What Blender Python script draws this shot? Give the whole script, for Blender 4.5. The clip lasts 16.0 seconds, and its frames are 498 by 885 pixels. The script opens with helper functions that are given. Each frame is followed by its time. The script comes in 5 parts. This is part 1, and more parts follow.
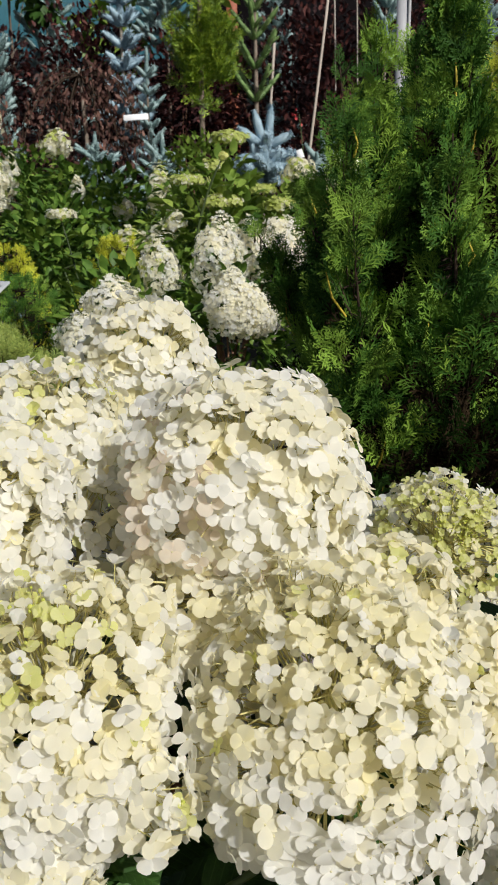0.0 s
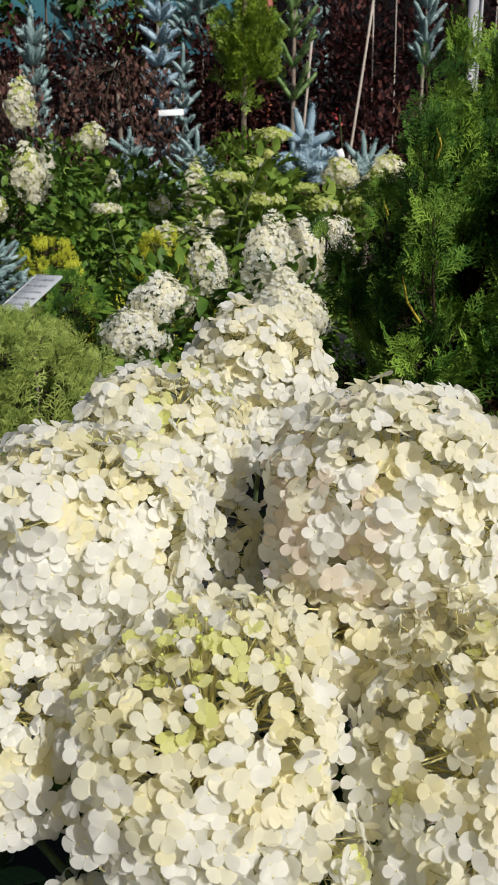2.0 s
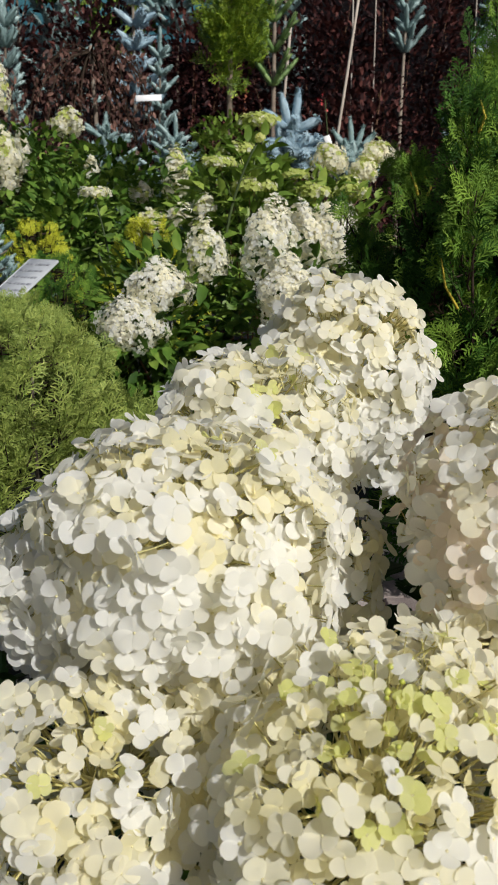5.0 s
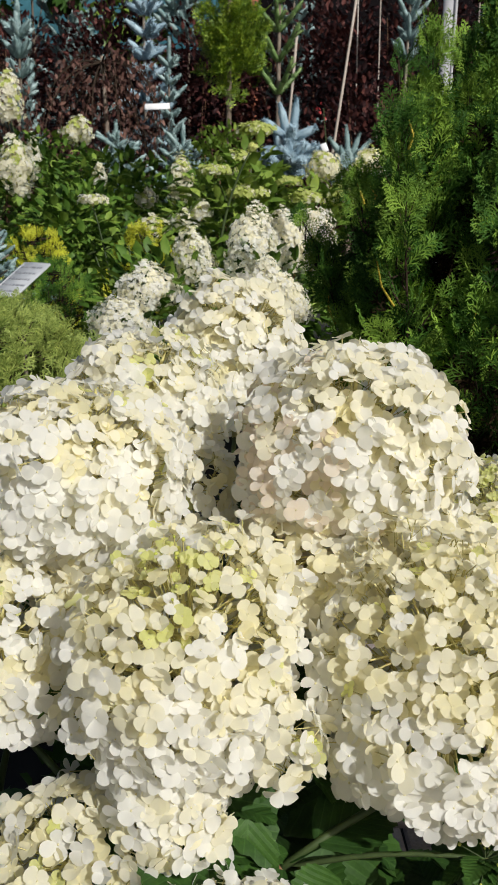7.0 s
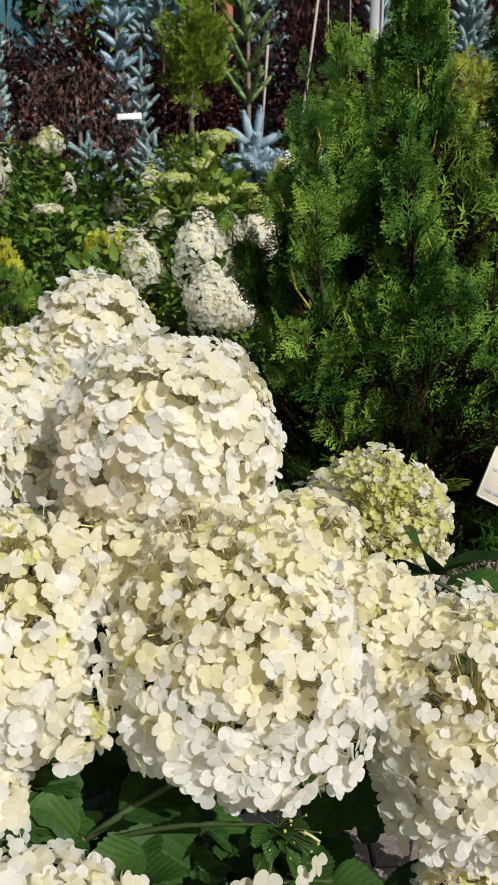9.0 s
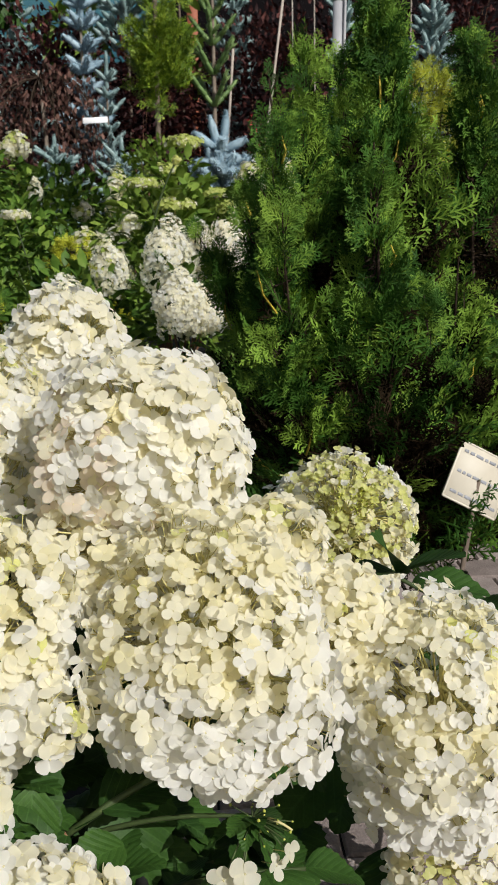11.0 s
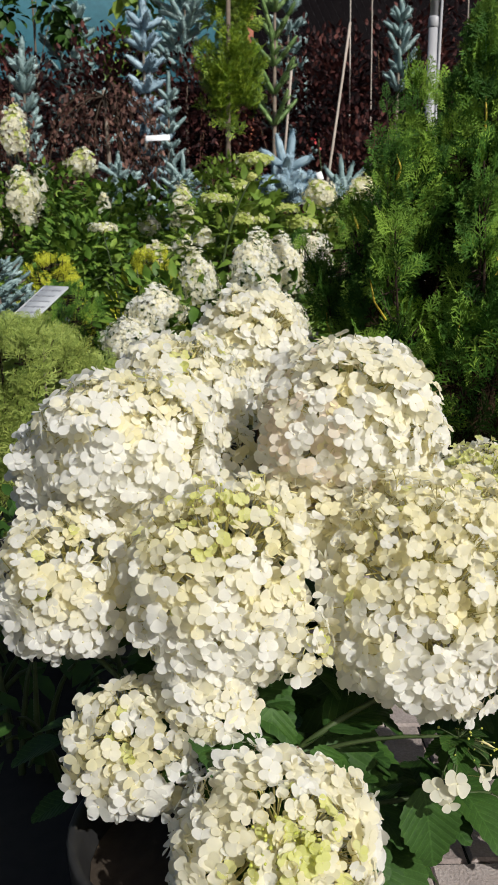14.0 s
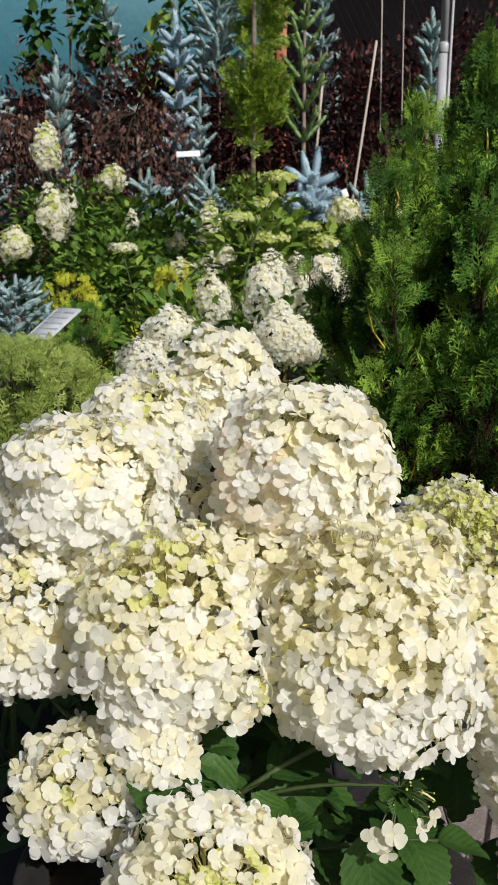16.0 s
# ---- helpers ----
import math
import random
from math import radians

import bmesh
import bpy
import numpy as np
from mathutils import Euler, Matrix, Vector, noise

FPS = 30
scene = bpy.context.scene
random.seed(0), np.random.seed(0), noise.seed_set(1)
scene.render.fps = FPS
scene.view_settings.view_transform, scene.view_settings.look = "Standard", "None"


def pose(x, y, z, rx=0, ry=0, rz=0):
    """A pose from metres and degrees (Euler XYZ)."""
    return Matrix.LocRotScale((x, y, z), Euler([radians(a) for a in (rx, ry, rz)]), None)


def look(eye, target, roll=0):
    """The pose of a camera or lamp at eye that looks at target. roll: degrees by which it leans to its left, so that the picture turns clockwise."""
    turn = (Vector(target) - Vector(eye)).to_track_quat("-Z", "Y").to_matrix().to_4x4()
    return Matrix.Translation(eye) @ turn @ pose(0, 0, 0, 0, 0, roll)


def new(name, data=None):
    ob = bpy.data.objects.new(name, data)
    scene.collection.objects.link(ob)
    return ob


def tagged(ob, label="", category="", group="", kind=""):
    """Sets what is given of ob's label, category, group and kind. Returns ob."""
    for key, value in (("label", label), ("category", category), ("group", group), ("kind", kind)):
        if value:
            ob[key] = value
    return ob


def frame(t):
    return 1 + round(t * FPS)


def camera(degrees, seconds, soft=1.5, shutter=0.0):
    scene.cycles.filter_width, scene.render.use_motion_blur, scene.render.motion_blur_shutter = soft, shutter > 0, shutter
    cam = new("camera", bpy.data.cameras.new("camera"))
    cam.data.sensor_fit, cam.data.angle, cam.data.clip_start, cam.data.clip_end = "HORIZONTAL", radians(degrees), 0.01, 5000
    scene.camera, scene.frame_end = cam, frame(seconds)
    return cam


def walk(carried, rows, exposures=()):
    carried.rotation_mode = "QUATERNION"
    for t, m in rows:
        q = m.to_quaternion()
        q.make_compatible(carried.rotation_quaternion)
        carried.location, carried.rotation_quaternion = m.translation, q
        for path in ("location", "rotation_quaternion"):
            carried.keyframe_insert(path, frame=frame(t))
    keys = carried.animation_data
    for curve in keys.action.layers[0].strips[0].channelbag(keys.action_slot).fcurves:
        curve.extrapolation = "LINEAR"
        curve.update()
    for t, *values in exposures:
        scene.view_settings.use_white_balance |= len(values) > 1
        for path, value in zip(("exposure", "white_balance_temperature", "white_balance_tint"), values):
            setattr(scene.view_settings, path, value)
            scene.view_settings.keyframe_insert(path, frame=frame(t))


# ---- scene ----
cam = camera(31.96, 16.0, 0.9)
# focused on the near flowers, through a lens opening of about 2 mm
cam.data.dof.use_dof, cam.data.dof.focus_distance, cam.data.dof.aperture_fstop = True, 0.8, 42.0
PATH = [
    (0, 0.0524, 0.0722, 0.7494, -0.957, -14.707, -1.359),
    (0.5, 0.0382, 0.0876, 0.7446, -0.668, -14.765, -1.311),
    (1, 0.0194, 0.0970, 0.7476, -0.199, -14.824, -0.809),
    (1.5, -0.0035, 0.1046, 0.7585, 0.118, -14.779, -0.435),
    (2, -0.0476, 0.1166, 0.7525, -0.041, -14.810, 0.120),
    (2.5, -0.0784, 0.1325, 0.7363, -0.500, -14.860, 0.410),
    (3, -0.0981, 0.1635, 0.7264, -1.040, -14.936, 0.528),
    (3.5, -0.1204, 0.1921, 0.7160, -1.508, -15.159, 0.647),
    (3.7, -0.1240, 0.2020, 0.7190, -1.800, -15.300, 0.620),
    (4.75, -0.1520, 0.2280, 0.7260, -2.250, -15.300, 0.560),
    (5.8, -0.1365, 0.1900, 0.7340, -2.700, -15.280, 0.700),
    (6, -0.1252, 0.1748, 0.7351, -2.782, -15.351, 0.951),
    (6.5, -0.0811, 0.1057, 0.7331, -2.463, -15.189, 0.844),
    (7, -0.0377, 0.0347, 0.7381, -0.948, -15.085, 0.366),
    (7.5, 0.0001, 0.0001, 0.7381, -0.000, -14.999, 0.000),
    (8, 0.0336, -0.0117, 0.7366, 0.569, -14.823, -0.296),
    (8.5, 0.0732, -0.0089, 0.7348, 0.371, -14.677, -0.450),
    (9, 0.1098, -0.0017, 0.7317, -1.294, -14.582, -0.483),
    (9.2, 0.1210, -0.0020, 0.7330, -2.070, -14.600, -0.500),
    (10.25, 0.1370, -0.0120, 0.7410, -3.550, -14.540, -0.660),
    (11.3, 0.0910, -0.0390, 0.7500, -3.130, -14.500, -0.820),
    (11.5, 0.0789, -0.0458, 0.7542, -3.047, -14.529, -0.865),
    (12, 0.0371, -0.0787, 0.7514, -3.134, -14.431, -0.794),
    (12.5, 0.0098, -0.0942, 0.7535, -3.075, -14.163, -0.580),
    (13, -0.0139, -0.1093, 0.7446, -2.781, -13.970, -0.329),
    (13.5, -0.0379, -0.1282, 0.7358, -1.861, -13.692, -0.109),
    (14, -0.0613, -0.1485, 0.7356, -1.067, -13.441, -0.232),
    (14.5, -0.0797, -0.1580, 0.7355, -0.310, -13.203, -0.414),
    (15, -0.0729, -0.1627, 0.7318, -0.018, -12.975, -0.347),
    (15.5, -0.0399, -0.1784, 0.7338, 0.052, -12.880, -0.187),
    (16, 0.0222, -0.1545, 0.7740, 1.385, -12.789, -0.168),
]
walk(cam, [(t, pose(x, y, z, 90 + pitch, 0, yaw) @ pose(0, 0, 0, 0, 0, roll)) for t, x, y, z, yaw, pitch, roll in PATH],
     ((0.0, -0.09), (3.5, -0.14), (6.5, -0.08), (8.5, -0.06), (11.5, -0.07), (14.0, 0.02), (16.0, 0.05)))

# ---- world and sun: clear late-summer day, sun behind the camera's right shoulder ----
SUN_ELEVATION, SUN_AZIMUTH = 37.0, 146.0
world = bpy.data.worlds.new("sky")
scene.world = world
world.use_nodes = True
wn = world.node_tree.nodes
sky = wn.new("ShaderNodeTexSky")
sky.sky_type, sky.sun_disc, sky.dust_density, sky.ozone_density = "NISHITA", False, 3.0, 0.8
sky.sun_elevation, sky.sun_rotation = radians(SUN_ELEVATION), radians(SUN_AZIMUTH)
wn["Background"].inputs["Strength"].default_value = 0.052
world.node_tree.links.new(sky.outputs[0], wn["Background"].inputs["Color"])
sun_data = bpy.data.lights.new("sun", "SUN")
sun_data.energy, sun_data.angle, sun_data.color = 4.15, radians(0.53), (1.0, 0.988, 0.948)
sun = new("sun", sun_data)
az, el = radians(SUN_AZIMUTH), radians(SUN_ELEVATION)
sun.matrix_world = look((math.sin(az) * math.cos(el) * 20, math.cos(az) * math.cos(el) * 20, math.sin(el) * 20), (0, 0, 0))

# ---- materials ----


def node(tree, kind, **inputs):
    n = tree.nodes.new(kind)
    for key, value in inputs.items():
        n.inputs[key.replace("_", " ")].default_value = value
    return n


def rgba(c):
    return (*c, 1.0)


def surface(name, tones, rough=0.6, grain=30.0, patch=3.0, bump=0.2, through_light=0.0, metal=0.0, spec=0.4, by="island", vein=0.0, glow=None):
    """A surface whose tone varies piece by piece and with grain and larger patches; tones: dark, middle, light."""
    m = bpy.data.materials.new(name)
    m.use_nodes = True
    tr = m.node_tree
    bsdf, out = tr.nodes["Principled BSDF"], tr.nodes["Material Output"]
    geo = tr.nodes.new("ShaderNodeNewGeometry")
    info = tr.nodes.new("ShaderNodeObjectInfo")
    pos = tr.nodes.new("ShaderNodeTexCoord")
    fine = node(tr, "ShaderNodeTexNoise", Scale=grain, Detail=4.0)
    broad = node(tr, "ShaderNodeTexNoise", Scale=patch, Detail=2.0)
    tr.links.new(pos.outputs["Object"], fine.inputs["Vector"])
    tr.links.new(pos.outputs["Object"], broad.inputs["Vector"])
    mix = node(tr, "ShaderNodeMath")
    mix.operation = "MULTIPLY_ADD"
    mix.inputs[1].default_value = 0.45
    each = node(tr, "ShaderNodeMath")
    each.operation = "ADD"
    tr.links.new(geo.outputs["Random Per Island"], each.inputs[0])
    tr.links.new(info.outputs["Random"], each.inputs[1])
    own = node(tr, "ShaderNodeMath")
    own.operation = "FRACT"
    tr.links.new(each.outputs[0], own.inputs[0])
    if by == "spray":
        frond = tr.nodes.new("ShaderNodeUVMap")
        share = tr.nodes.new("ShaderNodeSeparateXYZ")
        tr.links.new(frond.outputs["UV"], share.inputs[0])
        tr.links.new(share.outputs["X"], mix.inputs[0])
        mix.inputs[1].default_value = 0.62
    else:
        tr.links.new(own.outputs[0] if by == "island" else info.outputs["Random"], mix.inputs[0])
    grains = node(tr, "ShaderNodeMath")
    grains.operation = "MULTIPLY_ADD"
    grains.inputs[1].default_value = 0.5
    tr.links.new(fine.outputs["Fac"], grains.inputs[0])
    half = node(tr, "ShaderNodeMath")
    half.operation = "MULTIPLY"
    half.inputs[1].default_value = 0.5
    tr.links.new(broad.outputs["Fac"], half.inputs[0])
    tr.links.new(half.outputs[0], grains.inputs[2])
    less = node(tr, "ShaderNodeMath")
    less.operation = "SUBTRACT"
    less.inputs[1].default_value = 0.22
    tr.links.new(grains.outputs[0], less.inputs[0])
    tr.links.new(less.outputs[0], mix.inputs[2])
    ramp = tr.nodes.new("ShaderNodeValToRGB")
    ramp.color_ramp.elements[0].color, ramp.color_ramp.elements[0].position = rgba(tones[0]), 0.12
    ramp.color_ramp.elements[1].color, ramp.color_ramp.elements[1].position = rgba(tones[2]), 0.88
    ramp.color_ramp.elements.new(0.5).color = rgba(tones[1])
    tr.links.new(mix.outputs[0], ramp.inputs["Fac"])
    colour = ramp.outputs["Color"]
    relief = fine.outputs["Fac"]
    if vein:
        uvn = tr.nodes.new("ShaderNodeUVMap")
        sep = tr.nodes.new("ShaderNodeSeparateXYZ")
        tr.links.new(uvn.outputs["UV"], sep.inputs[0])
        off = node(tr, "ShaderNodeMath")
        off.operation = "SUBTRACT"
        off.inputs[1].default_value = 0.5
        tr.links.new(sep.outputs["X"], off.inputs[0])
        side = node(tr, "ShaderNodeMath")
        side.operation = "ABSOLUTE"
        tr.links.new(off.outputs[0], side.inputs[0])
        slant = node(tr, "ShaderNodeMath")
        slant.operation = "MULTIPLY_ADD"
        slant.inputs[1].default_value = -0.75
        tr.links.new(side.outputs[0], slant.inputs[0])
        tr.links.new(sep.outputs["Y"], slant.inputs[2])
        saw = node(tr, "ShaderNodeMath")
        saw.operation = "PINGPONG"
        saw.inputs[1].default_value = 0.065
        tr.links.new(slant.outputs[0], saw.inputs[0])
        nerve = node(tr, "ShaderNodeMath")
        nerve.operation = "LESS_THAN"
        nerve.inputs[1].default_value = 0.008
        tr.links.new(saw.outputs[0], nerve.inputs[0])
        rib = node(tr, "ShaderNodeMath")
        rib.operation = "LESS_THAN"
        rib.inputs[1].default_value = 0.016
        tr.links.new(side.outputs[0], rib.inputs[0])
        both = node(tr, "ShaderNodeMath")
        both.operation = "MAXIMUM"
        tr.links.new(nerve.outputs[0], both.inputs[0])
        tr.links.new(rib.outputs[0], both.inputs[1])
        faint = node(tr, "ShaderNodeMath")
        faint.operation = "MULTIPLY"
        faint.inputs[1].default_value = vein
        tr.links.new(both.outputs[0], faint.inputs[0])
        over = tr.nodes.new("ShaderNodeMix")
        over.data_type = "RGBA"
        over.inputs["B"].default_value = rgba([min(1.0, c * 1.7 + 0.02) for c in tones[2]])
        tr.links.new(faint.outputs[0], over.inputs["Factor"])
        tr.links.new(colour, over.inputs["A"])
        colour = over.outputs["Result"]
        relief = saw.outputs[0]
    tr.links.new(colour, bsdf.inputs["Base Color"])
    bsdf.inputs["Roughness"].default_value = rough
    bsdf.inputs["Metallic"].default_value = metal
    bsdf.inputs["Specular IOR Level"].default_value = spec
    if bump:
        b = node(tr, "ShaderNodeBump", Strength=bump, Distance=0.002 if not vein else 0.006)
        tr.links.new(relief, b.inputs["Height"])
        tr.links.new(b.outputs["Normal"], bsdf.inputs["Normal"])
    if through_light:
        leafy = tr.nodes.new("ShaderNodeBsdfTranslucent")
        if glow:
            leafy.inputs["Color"].default_value = rgba(glow)
        else:
            tr.links.new(colour, leafy.inputs["Color"])
        blend = node(tr, "ShaderNodeMixShader", Fac=through_light)
        tr.links.new(bsdf.outputs[0], blend.inputs[1])
        tr.links.new(leafy.outputs[0], blend.inputs[2])
        tr.links.new(blend.outputs[0], out.inputs["Surface"])
    return m


WHITE_PETAL = surface("white_petal", ((0.90, 0.893, 0.86), (0.925, 0.918, 0.893), (0.945, 0.942, 0.925)), 0.55, 160, 14, 0.05, 0.59, spec=0.12, glow=(0.96, 0.948, 0.865))
CREAM_PETAL = surface("cream_petal", ((0.89, 0.86, 0.69), (0.92, 0.895, 0.76), (0.94, 0.915, 0.82)), 0.55, 160, 14, 0.05, 0.59, spec=0.12, glow=(0.96, 0.918, 0.71))
LIME_PETAL = surface("lime_petal", ((0.66, 0.69, 0.25), (0.77, 0.78, 0.37), (0.86, 0.85, 0.52)), 0.55, 160, 14, 0.05, 0.59, spec=0.12, glow=(0.84, 0.85, 0.32))
# young florets' yellow; on inner florets it carries the warm shade of crevices
INNER_PETAL = surface("young_and_crevice_shade_petal", ((0.87, 0.82, 0.54), (0.90, 0.86, 0.63), (0.92, 0.885, 0.71)), 0.55, 160, 14, 0.05, 0.59, spec=0.12, glow=(0.95, 0.89, 0.60))
# blush together with the pinkish shade of the dome's left side
PINK_PETAL = surface("blush_shade_petal", ((0.82, 0.71, 0.60), (0.87, 0.79, 0.69), (0.90, 0.85, 0.77)), 0.55, 160, 14, 0.05, 0.59, spec=0.12, glow=(0.93, 0.82, 0.67))
LIME_BUD = surface("lime_flower_bud", ((0.34, 0.40, 0.05), (0.50, 0.52, 0.10), (0.66, 0.64, 0.24)), 0.45, 160, 14, 0.05, 0.15, spec=0.35)
PEDICEL = surface("pale_flower_stalk", ((0.38, 0.35, 0.12), (0.50, 0.45, 0.19), (0.60, 0.54, 0.28)), 0.6, 80, 8, 0.1, spec=0.25)
WOODY = surface("red_brown_stem", ((0.10, 0.05, 0.03), (0.18, 0.09, 0.05), (0.26, 0.15, 0.08)), 0.7, 60, 8, 0.4)
GREEN_STEM = surface("green_stem", ((0.025, 0.042, 0.012), (0.045, 0.070, 0.020), (0.085, 0.115, 0.042)), 0.6, 60, 8, 0.2)
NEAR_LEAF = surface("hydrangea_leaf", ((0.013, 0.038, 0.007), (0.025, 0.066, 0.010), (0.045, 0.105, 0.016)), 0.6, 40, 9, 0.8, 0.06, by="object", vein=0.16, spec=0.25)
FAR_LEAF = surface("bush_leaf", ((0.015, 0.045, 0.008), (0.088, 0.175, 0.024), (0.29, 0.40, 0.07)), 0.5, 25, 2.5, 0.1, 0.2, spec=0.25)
LIGHT_LEAF = surface("young_leaf", ((0.06, 0.12, 0.016), (0.15, 0.245, 0.034), (0.33, 0.42, 0.08)), 0.5, 25, 2.5, 0.1, 0.22)
LIME_CAP = surface("lime_flower_cap", ((0.34, 0.42, 0.09), (0.48, 0.54, 0.16), (0.62, 0.64, 0.28)), 0.6, 160, 14, 0.05, 0.4, spec=0.15, glow=(0.55, 0.60, 0.14))
YELLOW_LEAF = surface("golden_foliage", ((0.36, 0.40, 0.02), (0.58, 0.60, 0.04), (0.78, 0.75, 0.08)), 0.55, 25, 2.5, 0.1, 0.2)
THUJA_LEAF = surface("thuja_scale_leaf", ((0.010, 0.032, 0.007), (0.052, 0.135, 0.019), (0.23, 0.375, 0.050)), 0.6, 30, 4, 0.1, 0.10, spec=0.15, by="spray")
THUJA_OLD = surface("browned_thuja_twig", ((0.48, 0.36, 0.04), (0.62, 0.47, 0.06), (0.75, 0.58, 0.10)), 0.6, 30, 4, 0.1, 0.15)
STANDARD_LEAF = surface("thuja_crown_leaf", ((0.035, 0.085, 0.009), (0.15, 0.25, 0.020), (0.44, 0.52, 0.045)), 0.5, 25, 3, 0.1, 0.12)
# near-black foliage for thuja cores: the crown's inner shade put into colour
INNER_SHADE = surface("core_shade_foliage", ((0.010, 0.007, 0.004), (0.022, 0.015, 0.008), (0.045, 0.030, 0.015)), 0.9, 30, 4, 0.1, spec=0.05)
GOLD_THUJA = surface("golden_thuja_leaf", ((0.14, 0.20, 0.012), (0.32, 0.37, 0.025), (0.56, 0.57, 0.05)), 0.55, 25, 3, 0.1, 0.15)
SOFT_SHRUB = surface("feathery_shrub_leaf", ((0.12, 0.19, 0.035), (0.29, 0.37, 0.08), (0.50, 0.56, 0.15)), 0.6, 25, 3, 0.1, 0.25)
BLUE_NEEDLE = surface("blue_spruce_needle", ((0.17, 0.27, 0.34), (0.31, 0.43, 0.51), (0.46, 0.59, 0.66)), 0.6, 20, 2, 0.1)
GREY_NEEDLE = surface("grey_green_needle", ((0.13, 0.21, 0.21), (0.26, 0.37, 0.37), (0.41, 0.52, 0.52)), 0.6, 20, 2, 0.1)
GREEN_NEEDLE = surface("green_spruce_needle", ((0.07, 0.13, 0.04), (0.16, 0.26, 0.085), (0.30, 0.40, 0.16)), 0.6, 20, 2, 0.1)
MAROON_LEAF = surface("dark_purple_leaf", ((0.009, 0.004, 0.004), (0.034, 0.012, 0.013), (0.18, 0.062, 0.050)), 0.55, 20, 1.5, 0.1, 0.12, spec=0.2)
COPPER_LEAF = surface("copper_beech_leaf", ((0.022, 0.011, 0.010), (0.09, 0.043, 0.035), (0.27, 0.145, 0.11)), 0.55, 20, 1.5, 0.1, 0.12, spec=0.2)
BARK = surface("grey_brown_bark", ((0.10, 0.075, 0.055), (0.20, 0.155, 0.12), (0.32, 0.27, 0.22)), 0.85, 35, 5, 0.8)
BAMBOO = surface("bleached_cane", ((0.36, 0.30, 0.25), (0.52, 0.45, 0.39), (0.64, 0.58, 0.52)), 0.6, 40, 5, 0.3)
PIPE = surface("pale_grey_pipe", ((0.28, 0.28, 0.30), (0.38, 0.38, 0.40), (0.50, 0.50, 0.52)), 0.4, 30, 4, 0.1)
POT_PLASTIC = surface("black_pot_plastic", ((0.008, 0.008, 0.009), (0.014, 0.014, 0.015), (0.028, 0.027, 0.026)), 0.55, 40, 6, 0.1, spec=0.25)
SOIL = surface("potting_soil", ((0.015, 0.010, 0.007), (0.035, 0.025, 0.017), (0.07, 0.05, 0.035)), 0.95, 60, 9, 1.0)
STONE = surface("pinkish_grey_paver", ((0.15, 0.118, 0.108), (0.29, 0.24, 0.22), (0.47, 0.41, 0.385)), 0.95, 260, 24, 1.0, by="object")
GROUND = surface("dark_gritty_ground", ((0.010, 0.010, 0.011), (0.020, 0.020, 0.020), (0.045, 0.043, 0.042)), 0.95, 40, 1.4, 0.8)
LABEL_WHITE = surface("white_label_plastic", ((0.70, 0.70, 0.72), (0.78, 0.78, 0.80), (0.84, 0.84, 0.85)), 0.35, 30, 5, 0.05)
LABEL_GREY = surface("weathered_grey_label", ((0.34, 0.36, 0.39), (0.45, 0.47, 0.50), (0.58, 0.60, 0.63)), 0.3, 22, 6, 0.1)
LABEL_BEIGE = surface("beige_label_board", ((0.50, 0.45, 0.36), (0.62, 0.57, 0.47), (0.72, 0.68, 0.58)), 0.5, 22, 6, 0.1)
DARK_TWIG = surface("dark_inner_twig", ((0.02, 0.014, 0.01), (0.04, 0.028, 0.02), (0.08, 0.055, 0.04)), 0.9, 40, 5, 0.4, spec=0.1)
FADED_INK = surface("faded_print", ((0.22, 0.23, 0.25), (0.28, 0.29, 0.32), (0.34, 0.35, 0.38)), 0.5, 30, 5, 0.0)
RUST_POST = surface("red_brown_painted_post", ((0.22, 0.06, 0.03), (0.34, 0.10, 0.05), (0.44, 0.15, 0.08)), 0.6, 30, 4, 0.2)
TURQUOISE = surface("turquoise_sheet", ((0.03, 0.12, 0.16), (0.045, 0.18, 0.235), (0.09, 0.27, 0.33)), 0.6, 14, 0.9, 0.3)
WIRE = surface("galvanised_wire", ((0.03, 0.03, 0.032), (0.05, 0.05, 0.052), (0.08, 0.08, 0.085)), 0.45, 30, 4, 0.0, metal=0.6)
# almost black: the shade inside the open shed is put into this colour
SHADE_WALL = surface("shade_black_board", ((0.003, 0.003, 0.003), (0.006, 0.005, 0.006), (0.012, 0.010, 0.011)), 0.9, 20, 2, 0.3, spec=0.02)
RED_FLOWER = surface("red_petal", ((0.35, 0.02, 0.03), (0.55, 0.05, 0.06), (0.70, 0.12, 0.10)), 0.5, 40, 5, 0.05, 0.2)

# ---- mesh builders ----


def shape(verts, faces, uv=None, mi=None):
    """A small template: points, faces, one uv a point, a material slot a face."""
    sizes = np.array([len(f) for f in faces])
    loops = np.array([i for f in faces for i in f])
    return dict(v=np.array(verts, float), l=loops, s=sizes, uv=np.zeros((len(verts), 2)) if uv is None else np.array(uv, float),
                mi=np.zeros(len(faces), int) if mi is None else np.array(mi))


def joined(*shapes):
    n, v, l, s, uv, mi = 0, [], [], [], [], []
    for t in shapes:
        v.append(t["v"]), l.append(t["l"] + n), s.append(t["s"]), uv.append(t["uv"]), mi.append(t["mi"])
        n += len(t["v"])
    return dict(v=np.concatenate(v), l=np.concatenate(l), s=np.concatenate(s), uv=np.concatenate(uv), mi=np.concatenate(mi))


def moved(t, m):
    m = np.array(m)
    return dict(t, v=t["v"] @ m[:3, :3].T + m[:3, 3])


def slot(t, k):
    return dict(t, mi=np.full(len(t["s"]), k))


